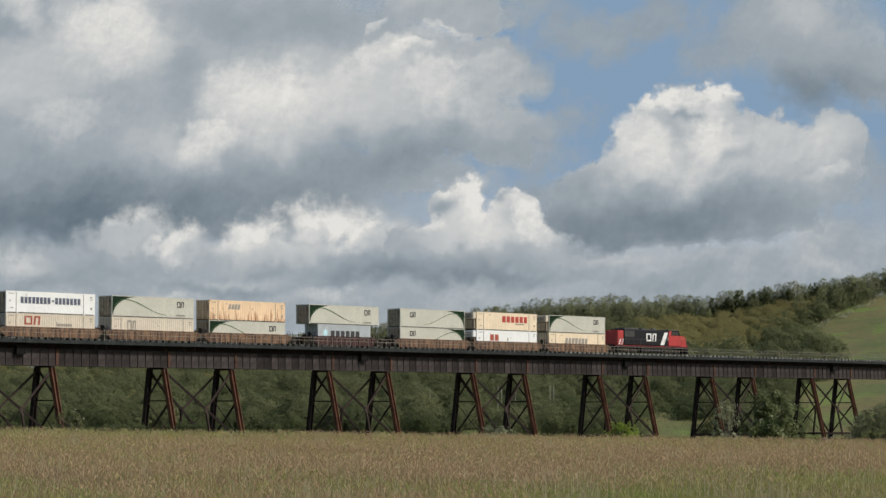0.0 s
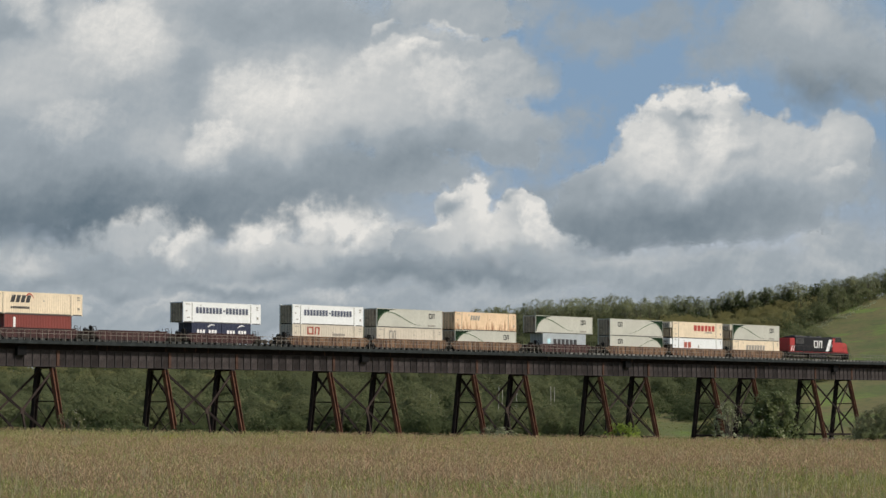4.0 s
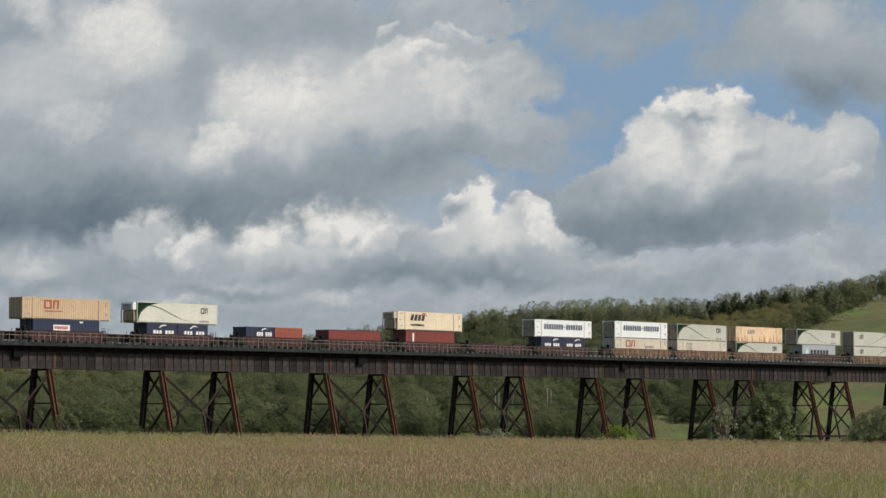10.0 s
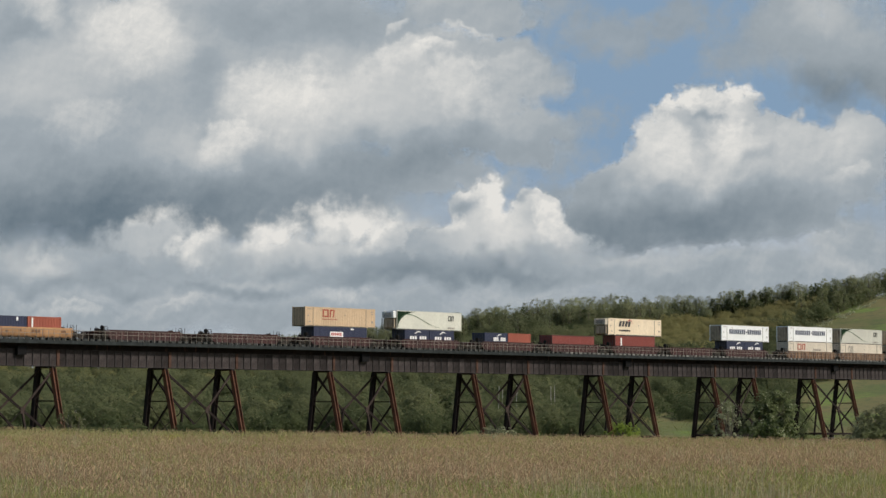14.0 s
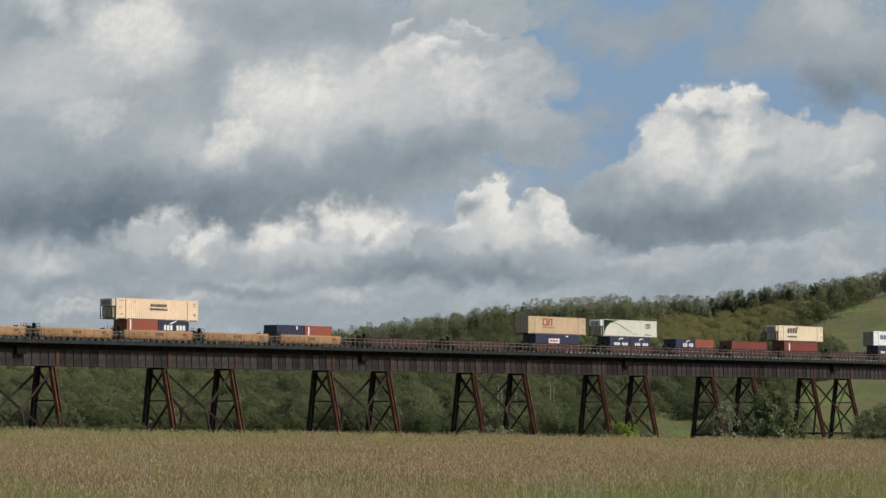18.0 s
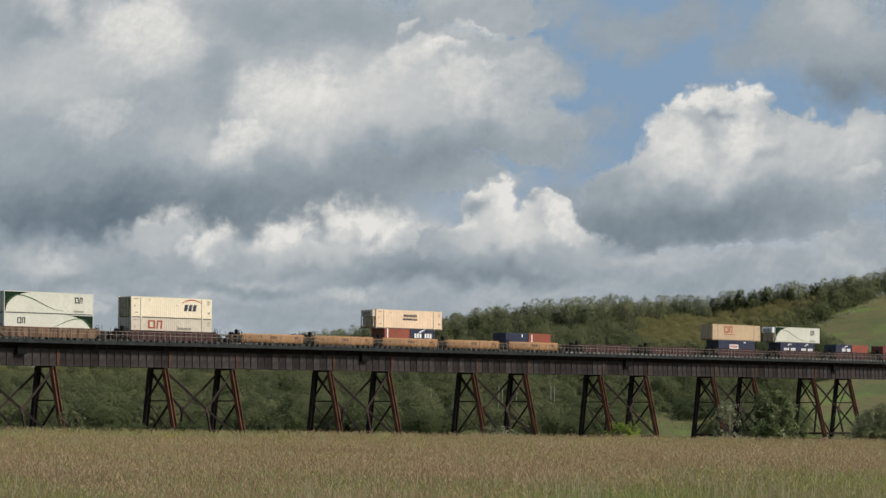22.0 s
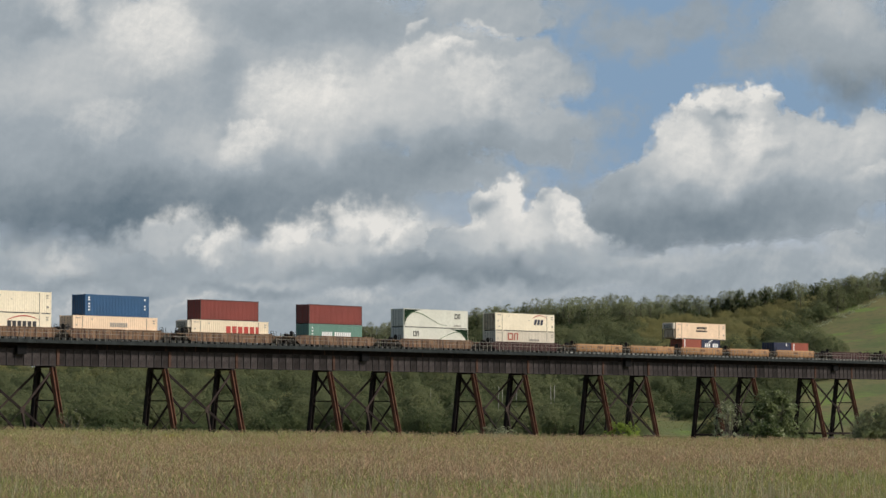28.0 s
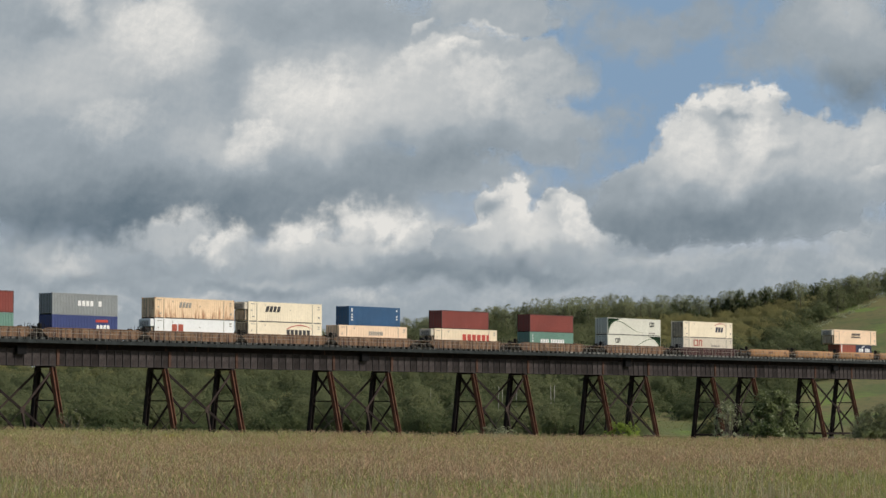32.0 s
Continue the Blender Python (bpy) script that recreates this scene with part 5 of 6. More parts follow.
    c = make_container(-481.8, LOWZ, 16.15, "ivory", "smooth", "cream-white container with dark blue lettering", rear="bars")
    bars(c, 2.9, 1.4, 5.4, 0.95, 6, M["ink"])
    curve_band(c, [(0.2 + 0.6 * i, 1.95 + 0.05 * i * (10 - i) * 0.5) for i in range(11)], 0.07, M["inkred"], "red_curve")
    c = make_container(-481.8, UPZ, 16.15, "ivory", "ribbed", "cream container with dark emblem and cooling unit", rear="unit")
    bars(c, -2.8, 1.9, 3.3, 0.85, 4, M["ink"], 0.35)
    c = make_container(-501.0, LOWZ, 16.15, "white", "smooth", "white container with a dark red emblem", rear="unit")
    bars(c, -3.4, 1.65, 2.5, 0.95, 2, M["inkrust"])
    c = make_container(-501.0, UPZ, 16.15, "orange", "ribbed", "peach container heavily streaked with rust")
    bars(c, -2.0, 1.95, 2.5, 0.75, 4, M["inkgrey"], 0.3)
    c = make_container(-522.4, LOWZ, 12.19, "violet", "box", "blue steel container with pale emblem")
    bars(c, 3.4, 1.35, 2.6, 0.62, 4, M["inkwhite"])
    bars(c, 3.4, 2.2, 2.9, 0.36, 1, M["inkred"])
    c = make_container(-522.4, UPZ, 12.19, "grey", "box", "mid-grey steel container with pale lettering")
    bars(c, 0.9, 1.6, 4.6, 0.72, 6, M["inkwhite"], skip=(4,))


def build_engine():
    root = tagged(new("diesel_locomotive"), "black and red diesel freight locomotive with white stripes", "locomotive")
    y = 1.45
    hl = 11.6

    def p(name, fn, material, label="", parent=None):
        bm = bmesh.new()
        fn(bm)
        return part(name, bm, M[material], parent or root, label)
    p("underframe", lambda b: box(b, -hl + 0.3, hl - 0.3, -1.5, 1.5, 1.10, 1.55, 0.03), "loco_black")
    p("walkway_stripe", lambda b: box(b, -hl + 0.5, hl - 0.5, -1.53, -1.502, 1.44, 1.5), "loco_red", "thin red sill stripe")
    p("long_hood", lambda b: box(b, -8.6, 5.0, -y, y, 1.56, 4.28, 0.12), "loco_black")
    p("roof_cowl", lambda b: [box(b, -8.0, -3.5, -1.1, 1.1, 4.282, 4.50, 0.05), box(b, -2.4, 1.4, -0.9, 0.9, 4.282, 4.44, 0.05)], "loco_grey", "grimy grey roof hatches")
    for x in (-6.9, -5.2, -1.4):
        p("radiator_fan", lambda b: tube(b, (x, 0, 4.44), (x, 0, 4.60), 0.62, 18), "loco_grey")
    p("exhaust_stack", lambda b: box(b, 2.0, 2.8, -0.35, 0.35, 4.282, 4.66, 0.04), "loco_grey")
    p("rear_panel", lambda b: box(b, -10.4, -8.62, -y + 0.05, y - 0.05, 1.56, 4.05, 0.10), "loco_red", "red rear end of the hood")
    for x in (-10.2, -9.4):
        p("white_stripe", lambda b: prism(b, [(x, 1.6), (x + 0.3, 1.6), (x + 0.75, 2.6), (x + 0.45, 2.6)], -y + 0.02, -y + 0.046), "inkwhite")
    p("radiator_grille", lambda b: [box(b, -8.3 + i * 0.16, -8.2 + i * 0.16, -y - 0.03, -y - 0.002, 3.0, 4.05) for i in range(18)], "loco_grey")
    for i in range(8):
        x = -4.9 + i * 1.15
        p("hood_door", lambda b: box(b, x, x + 1.05, -y - 0.025, -y - 0.002, 1.7, 3.0, 0.01), "loco_black")
    bm = bmesh.new()
    cx, cz, w, h = -0.2, 3.0, 3.3, 1.35
    emblem_mesh(bm, cx, cz, w, h, -y - 0.05, -y - 0.03)
    part("emblem", bm, M["inkwhite"], root, "white painted emblem")
    p("white_stripe", lambda b: prism(b, [(2.5, 1.7), (3.7, 1.7), (4.9, 3.95), (3.8, 3.95)], -y - 0.045, -y - 0.03), "inkwhite")
    p("white_stripe", lambda b: prism(b, [(4.75, 2.6), (5.0, 2.6), (5.0, 3.2)], -y - 0.045, -y - 0.03), "inkwhite")
    cab = p("cab", lambda b: box(b, 5.0, 8.9, -1.55, 1.55, 1.56, 3.45, 0.10), "loco_red", "red cab below dark windows")
    p("cab_top", lambda b: prism(b, [(5.05, 3.452), (8.7, 3.452), (8.25, 4.30), (5.05, 4.30)], -1.50, 1.50), "loco_black", "black upper cab", cab)
    p("cab_roof", lambda b: box(b, 4.9, 8.35, -1.46, 1.46, 4.302, 4.46, 0.05), "loco_grey", "", cab)
    p("red_cab_post", lambda b: box(b, 5.1, 5.9, -1.53, -1.502, 3.46, 4.2), "loco_red", "", cab)
    for x in (6.1, 7.15):
        p("side_window", lambda b: box(b, x, x + 0.85, -1.525, -1.502, 3.55, 4.12, 0.01), "glass", "", cab)
    p("windscreen", lambda b: prism(b, [(8.64, 3.62), (8.68, 3.62), (8.42, 4.16), (8.38, 4.16)], -1.2, 1.2), "glass", "", cab)
    p("nose", lambda b: prism(b, [(8.902, 1.56), (11.0, 1.56), (10.6, 3.0), (9.9, 3.42), (8.902, 3.42)], -1.40, 1.40), "loco_red", "red wide nose sloping at the front")
    p("number_panel", lambda b: box(b, 9.2, 9.9, -1.42, -1.402, 2.7, 3.2), "inkrust", "", cab)
    p("step_plate", lambda b: box(b, 9.6, 11.2, -1.46, -1.402, 1.2, 1.55), "loco_grey")
    p("headlight", lambda b: [tube(b, (8.33, yy, 4.38), (8.42, yy, 4.38), 0.10, 12) for yy in (-0.15, 0.15)], "inkwhite")
    p("plough", lambda b: prism(b, [(10.9, 0.25), (11.5, 0.25), (11.2, 1.1), (10.9, 1.1)], -1.45, 1.45), "loco_black")
    p("fuel_tank", lambda b: box(b, -3.2, 3.2, -1.42, 1.42, 0.35, 1.09, 0.12), "loco_black")
    for x in (-10.6, 10.9):
        p("pilot_plate", lambda b: box(b, x - 0.1, x + 0.1, -1.5, 1.5, 0.5, 1.1), "loco_black")
    n = 12
    for i in range(n + 1):
        x = -hl + 0.6 + (2 * hl - 1.2) * i / n
        p("handrail_stanchion", lambda b: tube(b, (x, -1.49, 1.55), (x, -1.49, 2.6), 0.025, 6), "loco_grey")
    p("handrail", lambda b: tube(b, (-hl + 0.6, -1.49, 2.6), (hl - 0.6, -1.49, 2.6), 0.028, 6), "loco_grey")
    for x in (-6.6, 6.6):
        t = new("bogie")
        t.parent = root
        t.matrix_basis = Matrix.Translation((x, 0, 0))
        for sy in (-1, 1):
            a, b_ = sorted((sy * 1.05, sy * 1.22))
            p("side_frame", lambda b: prism(b, [(-2.5, 0.45), (2.5, 0.45), (2.5, 0.75), (1.2, 0.95), (-1.2, 0.95), (-2.5, 0.75)], a, b_), "truck", "", t)
        for k in (-1, 0, 1):
            reuse("wheelset", CACHE["wheelset"], t, Matrix.Translation((k * 2.05, 0, 0)))
    on_train(root, 58.7, 0.0)


build_train()
build_engine()


# ---- vegetation ----
RNG = np.random.default_rng(5)


def leaf_cloud(n, shape, size, rng, calm=1.0):
    """n small leaf clumps in twig clusters through a crown: verts and triangles about the tree's foot."""
    C = shape
    k = len(C)
    pick = rng.integers(0, k, n)
    L = C[pick]
    d = rng.normal(size=(n, 3))
    d /= np.linalg.norm(d, axis=1, keepdims=True)
    r = rng.uniform(0.0, 1.0, (n, 1)) ** 0.5
    c = L[:, :3] + d * r * L[:, 3:4] * np.array([1, 1, 1.25])
    out = c - np.array([0, 0, C[:, 2].mean()])
    out /= np.linalg.norm(out, axis=1, keepdims=True) + 1e-6
    nm = out * 0.7 * calm + np.array([0.15, -0.3, 0.6]) + rng.normal(0, 0.28 * calm, (n, 3))
    a = np.cross(nm, rng.normal(size=(n, 3)))
    a /= np.linalg.norm(a, axis=1, keepdims=True)
    b = np.cross(a, nm)
    b /= np.linalg.norm(b, axis=1, keepdims=True)
    s = size * rng.uniform(0.55, 1.25, (n, 1))
    v = np.stack([c - a * s - b * s * 0.5, c + a * s - b * s * 0.5, c + b * s * 0.9], 1)
    return v.reshape(-1, 3), np.arange(n * 3).reshape(n, 3)


def tree_shape(rng, height, width, kind, k=90):
    """Twig clusters of a crown: x, y, z and radius."""
    if kind == "poplar":
        t = rng.beta(1.35, 1.1, k) * 0.93 + 0.07
        prof = np.sqrt(np.clip(1.0 - ((t - 0.36) / 0.655) ** 2, 0.02, 1))
    else:
        t = rng.beta(1.2, 1.3, k) * 0.97 + 0.02
        prof = np.sqrt(np.clip(1.02 - (t * 1.05 - 0.12) ** 2, 0.03, 1))
    a = rng.uniform(0, 6.283, k)
    p1_, p2_ = rng.uniform(0, 6.283, 2)
    lobes = 1 + 0.16 * np.sin(2 * a + p1_ + 5 * t) + 0.12 * np.sin(3 * a + p2_ - 7 * t)
    rad = width * 0.5 * prof * lobes * rng.uniform(0.15, 1.0, k) ** 0.55
    lean = rng.normal(0, 0.05, 2) * height
    cr = width * rng.uniform(0.05, 0.13, k) * (9.5 / math.sqrt(k))
    return np.stack([rad * np.cos(a) + lean[0] * t, rad * np.sin(a) + lean[1] * t, t * height * 0.97, cr], 1)


def wood_verts(bm, rng, height, width, stems=1):
    for k in range(stems):
        base = Vector((0, 0, -0.4)) if stems == 1 else Vector((rng.uniform(-0.3, 0.3) * width * 0.4, rng.uniform(-0.3, 0.3) * width * 0.4, -0.4))
        topv = base + Vector((rng.uniform(-0.1, 0.1) * height, rng.uniform(-0.1, 0.1) * height, height * 0.9))
        mid = base.lerp(topv, 0.5) + Vector((rng.uniform(-0.2, 0.2), rng.uniform(-0.2, 0.2), 0))
        r = 0.018 * height
        tube(bm, base, mid, r, 6, r * 0.65)
        tube(bm, mid, topv, r * 0.65, 6, r * 0.15)
        for i in range(4):
            t = rng.uniform(0.25, 0.85)
            a = base.lerp(topv, t)
            an = rng.uniform(0, 6.28)
            b = a + Vector((math.cos(an), math.sin(an), 0.9)) * width * 0.3
            tube(bm, a, b, r * 0.4, 5, r * 0.08)


def tree_meshes(kind, i, height, width, leaves, size, leaf_mat, bark, stems=1, calm=1.0, twigs=90):
    rng = np.random.default_rng(100 + i * 7 + len(kind))
    v, f = leaf_cloud(leaves, tree_shape(rng, height, width, kind, twigs), size, rng, calm)
    crown = soup("", v, f, M[leaf_mat])
    bm = bmesh.new()
    wood_verts(bm, rng, height, width, stems)
    return crown, mesh_of("trunk", bm, M[bark])


def plant_tree(name, meshes, x, y, scale, label, category="tree", group="", turn=None):
    root = tagged(new(name), label, category, group)
    z = float(ground_z(x, y))
    root.matrix_basis = Matrix.Translation((x, y, z - 0.1)) @ Matrix.Rotation(RNG.uniform(0, 6.28) if turn is None else turn, 4, "Z") @ Matrix.Diagonal((scale * RNG.uniform(0.85, 1.15), scale * RNG.uniform(0.85, 1.15), scale, 1))
    reuse("trunk", meshes[1], root)
    reuse("crown", meshes[0], root)
    return root


def at(x, y_dist):
    """Sideways place of a column of the view at a distance."""
    return (x - 784.0) / FOCAL * y_dist


def wooded(col, y):
    """How densely the hillside is wooded at a column of the view and a distance."""
    edge = 803 + (col - 1420) * 0.32
    open_hill = (col > 1412) & (y > 792 - (col - 1412) * 0.55) & (y < edge)
    right_meadow = (col > 1490) & (y > 588) & (y < edge) | (col > 1414) & (y < 702)
    low_meadow = (col > 1138) & (col < 1255) & (y < 660 - (col - 1138) * 0.3)
    return ~(open_hill | low_meadow | right_meadow)


def build_woods():
    pop = [tree_meshes("poplar", i, 9.4, 4.6, 1300, 0.155, "leaf_r" if i < 4 else "leaf", "bark", 1, 0.6, 110) for i in range(5)]
    wil = [tree_meshes("round", i, 7.6, 5.0, 3000, 0.17, "leaf_d", "bark", 1, 0.9, 130) for i in range(3)]
    # trees along the skyline
    cols = np.linspace(500, 1610, 285)
    for i, c in enumerate(cols):
        y = YR + RNG.uniform(-26, 22)
        c = c + RNG.uniform(-5, 5)
        if c > 1412:
            y = max(y, 806 + (c - 1420) * 0.32)
        elif c > 1190:
            y = max(y, YR - 2)
        tall = RNG.uniform(0.74, 1.08) * (0.95 if c > 1440 else 1.0)
        m = pop[i % 5] if RNG.uniform() < 0.86 else wil[i % 3]
        plant_tree("tree", m, at(c, y), y, tall, "green aspen on the wooded ridge" if m in pop else "rounded dark green tree on the wooded ridge", group="trees on the ridge")
    for c, k in ((1268, 1.12), (1282, 1.05), (1312, 1.30), (1330, 1.12), (1354, 1.22), (1402, 1.0), (1444, 1.05)):
        plant_tree("tree", wil[int(c) % 3], at(c, 846), 846, k, "taller rounded green tree standing clear on the ridge", group="trees on the ridge")
    # a joined row of further aspens that fills the skyline
    V, F, off = [], [], 0
    for i in range(190):
        c = 505 + 9.2 * i + RNG.uniform(-5, 5) if i < 120 else RNG.uniform(540, 900)
        y = YR + RNG.uniform(-10, 24)
        if c > 1412:
            y = max(y, 806 + (c - 1420) * 0.32)
        x = at(c, y)
        v, f = leaf_cloud(1200, tree_shape(RNG, 9.0 * RNG.uniform(0.74, 1.05), 5.2 * RNG.uniform(0.8, 1.1), "poplar", 100), 0.16, RNG, 0.6)
        V.append(v + np.array([x, y, float(ground_z(x, y)) - 0.1]))
        F.append(f + off)
        off += len(v)
    tagged(soup("ridge_woods", np.concatenate(V), np.concatenate(F), M["leaf_r"]), "dense olive-green aspen woods along the ridge", "woods", kind="stuff")
    # the woods that cover the hillside
    for name, mname, count, hh, ww, kind, lab, share in (
            ("woods", "leaf", 1120, 6.4, 8.0, "poplar", "mixed green aspen woods on the hillside", 0),
            ("woods", "leaf_d", 1150, 4.0, 9.0, "round", "dark green shrub woods on the valley side", 1),
            ("woods", "leaf_b", 760, 4.3, 5.5, "poplar", "olive brown-green willow scrub on the hillside", 2),
            ("woods", "leaf_o", 620, 3.0, 5.5, "poplar", "low olive aspen brush on the open slope", 3)):
        V, F, off = [], [], 0
        got = 0
        while got < count:
            y = RNG.uniform(588, YR + 6)
            c = RNG.uniform(-90, 1660)
            if not wooded(np.array(c), np.array(y)):
                continue
            scrub = 1130 < c < 1450 and 765 + max(0, c - 1290) * 0.42 < y < YR - 3 + min(0, c - 1280) * 0.12
            brush = c < 590 and y > 742 + 14 * math.sin(c * 0.03)
            if share == 3 and not brush or share < 2 and brush and RNG.uniform() < 0.85:
                continue
            if share < 3 and (share == 2) != scrub and RNG.uniform() < (0.992 if share == 2 else 0.96):
                continue
            if share == 0 and y < 690 and RNG.uniform() < 0.6:
                continue
            x = at(c, y)
            hgt = hh * RNG.uniform(0.65, 1.15)
            v, f = leaf_cloud(640 if share < 3 else 260, tree_shape(RNG, hgt, ww * RNG.uniform(0.8, 1.2), kind, 130), 0.27 if share != 2 else 0.21, RNG, (0.6, 0.42, 0.35, 0.45)[share])
            v = v + np.array([x, y, float(ground_z(x, y))])
            V.append(v)
            F.append(f + off)
            off += len(v)
            got += 1
        ob = soup(name, np.concatenate(V), np.concatenate(F), M[mname])
        tagged(ob, lab, "woods", kind="stuff")


build_woods()


def build_shrubs():
    big = tree_meshes("round", 31, 9.3, 8.8, 12000, 0.185, "leaf_k", "bark", 5, 1.0, 150)
    w = plant_tree("willow_tree", big, at(1366, 345), 345, 0.9, "broad dark green willow with pale leaf undersides", "tree", turn=0.4)
    rng = np.random.default_rng(131)
    rng2 = np.random.default_rng(100 + 31 * 7 + 5)
    v, f = leaf_cloud(900, tree_shape(rng2, 9.3, 8.8, "round", 150), 0.16, rng)
    reuse("pale_leaves", soup("", v * np.array([1.03, 1.03, 1.02]), f, M["leaf_w"]), w, None, "pale upturned leaves and blossom")
    grey = tree_meshes("poplar", 33, 7.2, 4.0, 1300, 0.13, "leaf_w", "bark", 6)
    plant_tree("shrub", grey, at(1290, 340), 340, 1.0, "sparse grey-green shrub beside the trestle", "shrub")
    yel = tree_meshes("round", 35, 4.6, 4.8, 2600, 0.15, "leaf_y", "bark", 5)
    plant_tree("shrub", yel, at(1106, 335), 335, 0.98, "bright yellow-green leafy shrub", "shrub")
    wht = tree_meshes("round", 37, 3.6, 5.0, 2000, 0.15, "leaf_w", "bark", 5)
    plant_tree("shrub", wht, at(884, 330), 330, 1.25, "low shrub with pale blossom", "shrub")
    dk = tree_meshes("round", 39, 4.2, 5.5, 2200, 0.18, "leaf_d", "bark", 5)
    lush = tree_meshes("round", 41, 3.8, 5.2, 3000, 0.13, "leaf_r", "bark", 5, 1.0, 130)
    tall = tree_meshes("round", 43, 6.7, 4.1, 2600, 0.15, "leaf", "bark", 5, 1.0, 110)
    spray = plant_tree("shrub", tall, at(124, 300), 300, 1.0, "dark green shrub with a few white blossom sprays", "shrub")
    rng = np.random.default_rng(77)
    v, f = leaf_cloud(130, tree_shape(rng, 6.9, 4.0, "round"), 0.08, rng)
    reuse("blossom", soup("", v, f, M["ivory"]), spray, None, "white blossom sprays")
    plant_tree("shrub", wht, at(186, 318), 318, 0.7, "low shrub with pale silvery leaves", "shrub")
    for c, y, k in ((175, 330, 1.1), (205, 335, 1.1), (232, 340, 1.1), (330, 330, 1.1), (470, 335, 1.1), (30, 470, 1.0), (190, 480, 1.1), (480, 500, 1.0), (520, 470, 0.8), (745, 520, 1.1), (980, 540, 1.0), (1010, 500, 0.8), (640, 540, 0.9)):
        plant_tree("shrub", dk, at(c, y), y, k, "dark green valley shrub", "shrub", "shrubs in the valley")
    for c, y, k in ((1522, 480, 1.1), (1545, 475, 1.7), (1566, 470, 2.0), (1590, 480, 1.9)):
        plant_tree("shrub", lush, at(c, y), y, k, "grey-green willow shrub on the valley floor", "shrub", "shrubs in the valley")
    # pale dead trunks among the woods
    bm = bmesh.new()
    tube(bm, (0, 0, -0.3), (0.3, 0.1, 5.5), 0.13, 6, 0.05)
    tube(bm, (0.15, 0.05, 3.2), (0.9, 0.2, 5.0), 0.05, 5, 0.02)
    me = mesh_of("dead_tree", bm, M["birch"])
    for c, y, k in ((762, 636, 1.15), (690, 640, 1.05), (882, 640, 1.25), (889, 644, 1.15), (913, 640, 1.3), (975, 640, 1.35), (981, 648, 1.2), (846, 640, 1.05), (702, 668, 0.8), (712, 640, 0.5), (722, 655, 0.6), (776, 650, 0.7), (800, 640, 0.5), (830, 660, 0.6), (862, 636, 0.45), (935, 650, 0.8), (950, 640, 0.5), (660, 650, 0.6)):
        ob = new("dead_tree", me)
        x = at(c, y)
        ob.matrix_basis = Matrix.Translation((x, y, float(ground_z(x, y)))) @ Matrix.Rotation(RNG.uniform(0, 6.28), 4, "Z") @ Matrix.Diagonal((k * 0.62, k * 0.62, k, 1))
        tagged(ob, "pale leafless dead trunk among the shrubs", "tree", "dead trunks in the woods")


build_shrubs()


def blades(count, y0, y1, rng, power=1.0):
    """Places of grass blades over the meadow, denser towards the near end."""
    u = rng.uniform(0, 1, count)
    y = 1 / (1 / y0 + (1 / y1 - 1 / y0) * u ** power)
    x = rng.uniform(-0.185, 0.185, count) * y
    # half of the blades stand in tufts
    tuft = rng.integers(0, count // 36, count // 2)
    x[: count // 2] = x[tuft + count // 2] + rng.normal(0, 0.11, count // 2)
    y[: count // 2] = np.clip(y[tuft + count // 2] + rng.normal(0, 0.45, count // 2), y0, y1)
    z = ground_z(x, y)
    return x, y, z


def blade_mesh(name, x, y, z, h, w, lean, rng, material, label, foot=0.0):
    """One slender triangle for each blade."""
    n = len(x)
    ang = rng.uniform(0, math.pi, n)
    sd = np.stack([np.cos(ang) * w, np.sin(ang) * w * 0.6, np.zeros(n)], 1)
    b = np.stack([x, y, z + foot], 1)
    t = np.stack([x + lean[:, 0] * h, y + lean[:, 1] * h, z + h], 1)
    v = np.stack([b - sd, b + sd, t], 1).reshape(-1, 3)
    tagged(soup(name, v, np.arange(n * 3).reshape(n, 3), material), label, "grass", kind="stuff")


def ripple(x, y, a=1.0):
    """Slow patches over the field, about -1 to 1."""
    return np.sin(x * 0.31 * a + 1.7 * np.sin(y * 0.09 * a)) * np.sin(y * 0.16 * a + 1.1 * np.sin(x * 0.17 * a)) * 0.6 + 0.4 * np.sin(x * 0.9 * a + y * 0.23 * a)


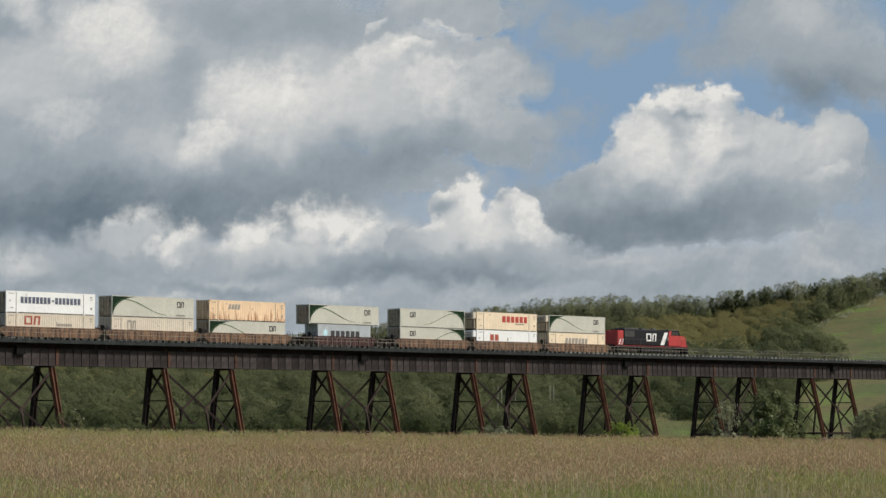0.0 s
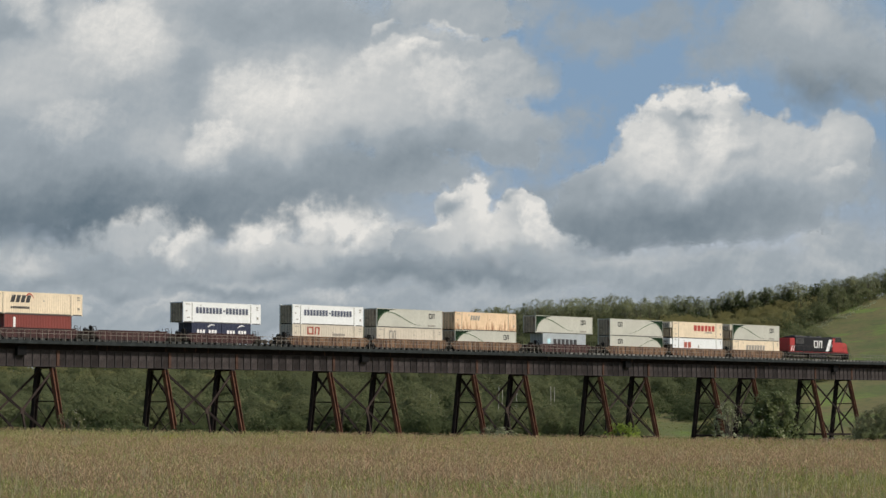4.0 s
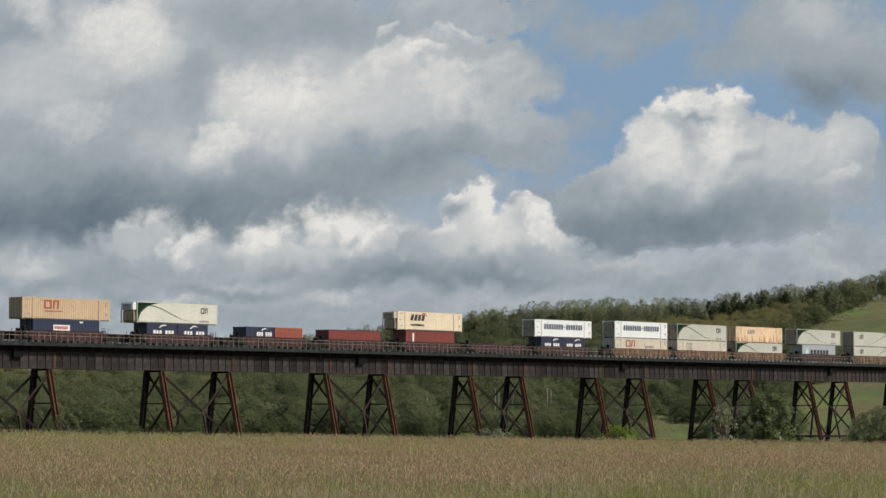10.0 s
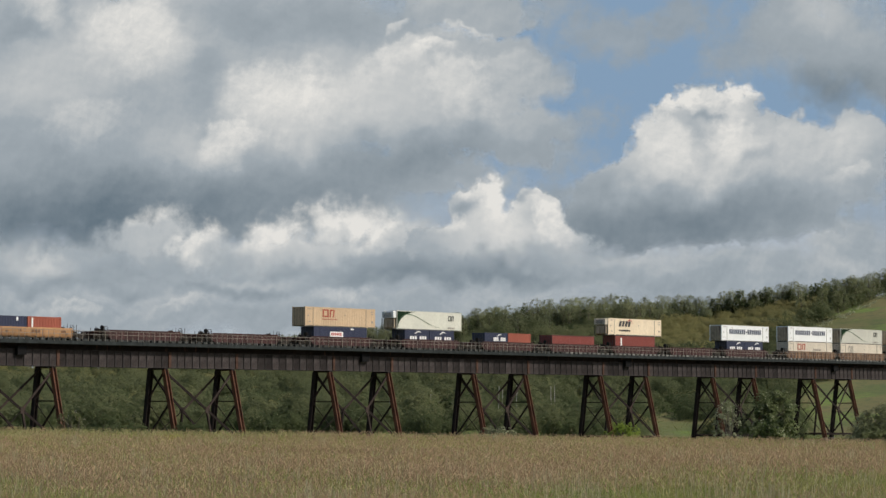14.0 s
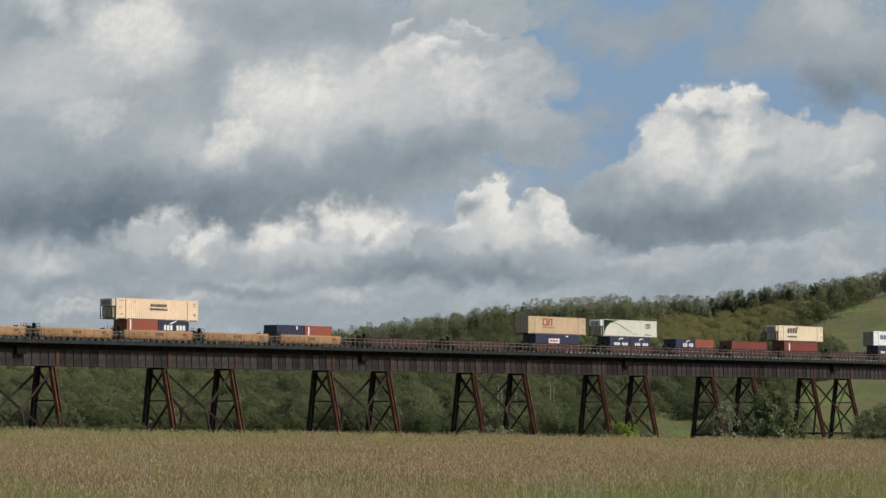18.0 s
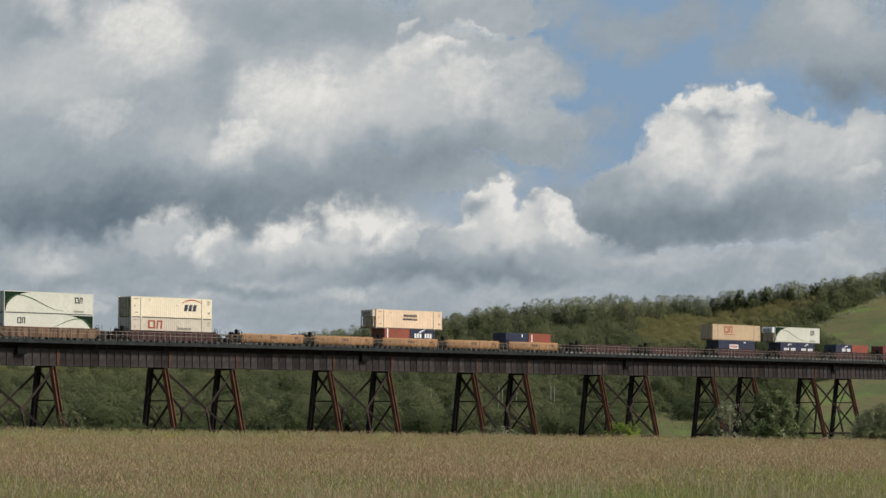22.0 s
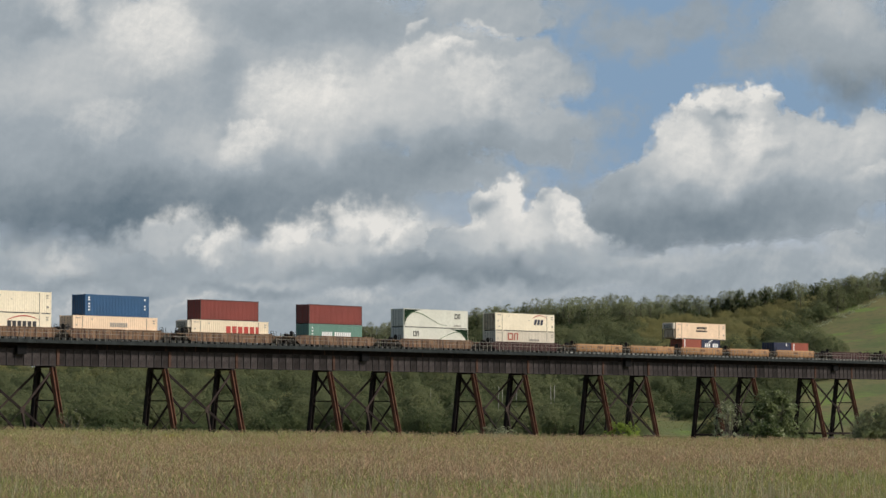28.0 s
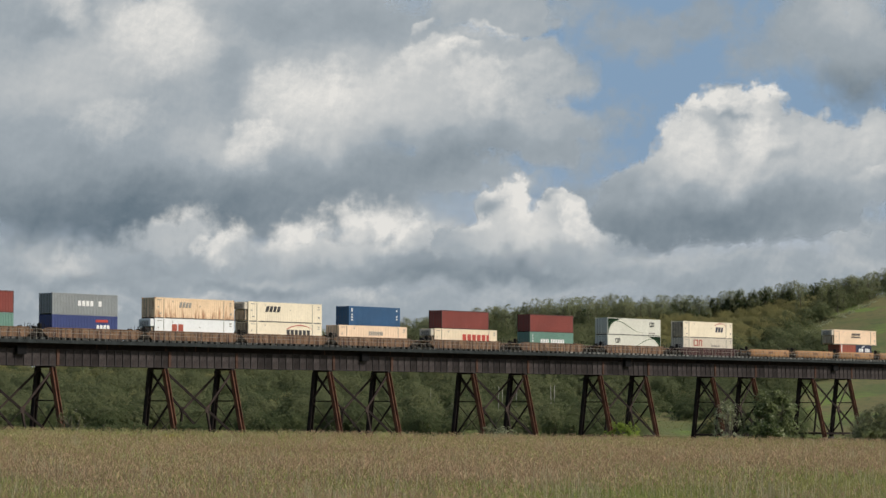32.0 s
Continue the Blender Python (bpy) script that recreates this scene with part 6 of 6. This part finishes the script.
def build_field():
    rng = np.random.default_rng(11)
    n = 200000
    x, y, z = blades(n, 27, 172, rng, 0.85)
    h = rng.uniform(0.40, 0.74, n) * (1 + 0.12 * ripple(x, y))
    blade_mesh("meadow_grass", x, y, z, h, 0.004 + y * 0.00008, rng.normal(0, 0.18, (n, 2)), rng, M["grass"], "tall dry green-brown meadow grass")
    # the sward round the tripod
    n = 45000
    x, y = rng.uniform(-40, 40, n), rng.uniform(-32, 27, n)
    k = np.hypot(x, y) > 1.2
    x, y = x[k], y[k]
    n = len(x)
    blade_mesh("meadow_grass", x, y, ground_z(x, y), rng.uniform(0.3, 0.6, n), rng.uniform(0.006, 0.012, n), rng.normal(0, 0.2, (n, 2)), rng, M["grass"], "tall dry meadow grass round the standpoint")
    # bent tips and leaves of the sward
    n = 360000
    x, y, z = blades(n, 27, 172, rng, 0.85)
    h = rng.uniform(0.34, 0.76, n) * (1 + 0.10 * ripple(x, y))
    L = rng.uniform(0.04, 0.11, n)
    blade_mesh("grass_tips", x, y, z + h - L, L, 0.005 + y * 0.00008, rng.normal(0, 0.6, (n, 2)), rng, M["grass"], "bent dry tips of the meadow grass")
    # greener growth in patches, mostly near the front
    n = 330000
    x, y, z = blades(n, 27, 172, rng, 1.2)
    col = 784 + FOCAL * x / y
    want = 0.36 + 0.5 * ripple(x, y, 0.8) + 0.3 * ripple(x + 7, y, 2.7) + 0.22 * sstep(52, 38, y) + 0.9 * sstep(58, 40, y) * sstep(850, 1200, col + 160 * ripple(x, y, 2.2)) - 0.3 * sstep(58, 70, y)
    k = rng.uniform(0, 1, n) < want
    x, y, z = x[k], y[k], z[k]
    n = len(x)
    h = rng.uniform(0.36, 0.74, n)
    L = rng.uniform(0.08, 0.25, n)
    blade_mesh("green_grass", x, y, z + h - L, L, 0.007 + y * 0.00009, rng.normal(0, 0.4, (n, 2)), rng, M["lush"], "patches of fresher green grass in the meadow")
    # seed heads: denser further out
    n = 310000
    x, y, z = blades(n, 30, 172, rng, 0.66)
    col = 784 + FOCAL * x / y
    want = 0.72 - 0.4 * ripple(x, y, 0.8) - 0.35 * ripple(x + 7, y, 2.7) - 0.6 * sstep(112, 130, y) * sstep(620, 420, col) - 0.35 * sstep(50, 38, y) - 0.6 * sstep(58, 40, y) * sstep(850, 1200, col + 160 * ripple(x, y, 2.2)) + 0.2 * sstep(60, 75, y) * sstep(125, 105, y)
    k = rng.uniform(0, 1, n) < want
    x, y, z = x[k], y[k], z[k]
    n = len(x)
    h = rng.uniform(0.58, 0.86, n)
    L = rng.uniform(0.03, 0.085, n)
    blade_mesh("grass_seed_heads", x, y, z + h - L, L, 0.0045 + y * 0.00008, rng.normal(0, 0.4, (n, 2)), rng, M["seed"], "reddish-brown grass seed heads over the meadow")
    # pale growth along the crest, scattered elsewhere
    n = 70000
    x, y, z = blades(n, 30, 172, rng, 0.5)
    col = 784 + FOCAL * x / y
    want = 0.10 + 0.10 * ripple(x, y, 1.3) + 0.95 * sstep(108, 132, y) * sstep(700, 380, col + 60 * ripple(x, y, 0.7)) + 0.2 * sstep(130, 150, y)
    k = rng.uniform(0, 1, n) < want
    x, y, z = x[k], y[k], z[k]
    n = len(x)
    h = rng.uniform(0.5, 0.86, n)
    L = rng.uniform(0.08, 0.22, n)
    blade_mesh("pale_grass", x, y, z + h - L, L, 0.004 + y * 0.00008, rng.normal(0, 0.3, (n, 2)), rng, M["pale"], "pale yellow-green grass along the crest of the meadow")
    n = 4200
    x, y, z = blades(n, 30, 105, rng, 1.15)
    h = rng.uniform(0.55, 0.98, n)
    w = 0.001 + y * 0.00005
    lean = rng.normal(0, 0.10, (n, 2))
    b = np.stack([x, y, z], 1)
    t = np.stack([x + lean[:, 0], y + lean[:, 1], z + h], 1)
    sd = np.stack([w, w * 0, w * 0], 1)
    v = np.stack([b - sd * 0.5, b + sd * 0.5, t + sd, t - sd], 1).reshape(-1, 3)
    tagged(soup("straw_stalks", v, np.arange(n * 4).reshape(n, 4), M["stalk"]), "scattered bleached straw stalks", "grass", kind="stuff")
    n = 150
    px = at(304, 112) + rng.normal(0, 0.16, n)
    py = 112 + rng.normal(0, 1.6, n)
    cc = np.stack([px, py, ground_z(px, py) + rng.uniform(0.55, 0.85, n)], 1)
    a, b = rng.normal(0, 0.021, (n, 3)), rng.normal(0, 0.021, (n, 3))
    v = np.stack([cc - a, cc + b, cc + a, cc - b], 1).reshape(-1, 3)
    tagged(soup("wildflower_patch", v, np.arange(n * 4).reshape(n, 4), M["flower"]), "small patch of yellow wildflowers in the grass", "wildflowers", kind="stuff")
    # coarse tufts on the open hillside and the valley floor
    n = 70000
    y = rng.uniform(300, 860, n)
    col = rng.uniform(1100, 1640, n)
    k = (y < 560) | (~wooded(col, y) & (y < 640))
    x, y = at(col[k], y[k]), y[k]
    n = len(x)
    blade_mesh("hill_grass_tufts", x, y, ground_z(x, y) - 0.05, rng.uniform(0.06, 0.2, n), rng.uniform(0.10, 0.28, n), rng.normal(0, 0.5, (n, 2)), rng, M["hillgrass"], "coarse green grass tufts on the open hillside")
    # pale brush where the hill pasture meets the trees
    V, F, off = [], [], 0
    for i in range(60):
        c = 1418 + 3.2 * i
        y = 801 + (c - 1420) * 0.32 - rng.uniform(0, 9)
        x = at(c, y)
        v, f = leaf_cloud(110, tree_shape(rng, rng.uniform(0.4, 1.1), rng.uniform(1.0, 2.6), "round", 30), 0.11, rng, 0.7)
        V.append(v + np.array([x, y, float(ground_z(x, y))]))
        F.append(f + off)
        off += len(v)
    tagged(soup("edge_brush", np.concatenate(V), np.concatenate(F), M["leaf_w"]), "pale low brush along the edge of the hill pasture", "brush", kind="stuff")


build_field()


# ---- movement ----
def motions():
    for ob, s, z in MOVERS:
        walk(ob, [(t, on_line(s + travel(t), RAIL + z)) for t in (0, 4, 8, 12, 16, 20, 24, 28, 32)])
    for ob, speed in cloud_sheets:
        k = ob.location.y / FOCAL
        walk(ob, [(t, pose(speed * t * k, ob.location.y, EYE)) for t in (0, 16, 32)])


motions()
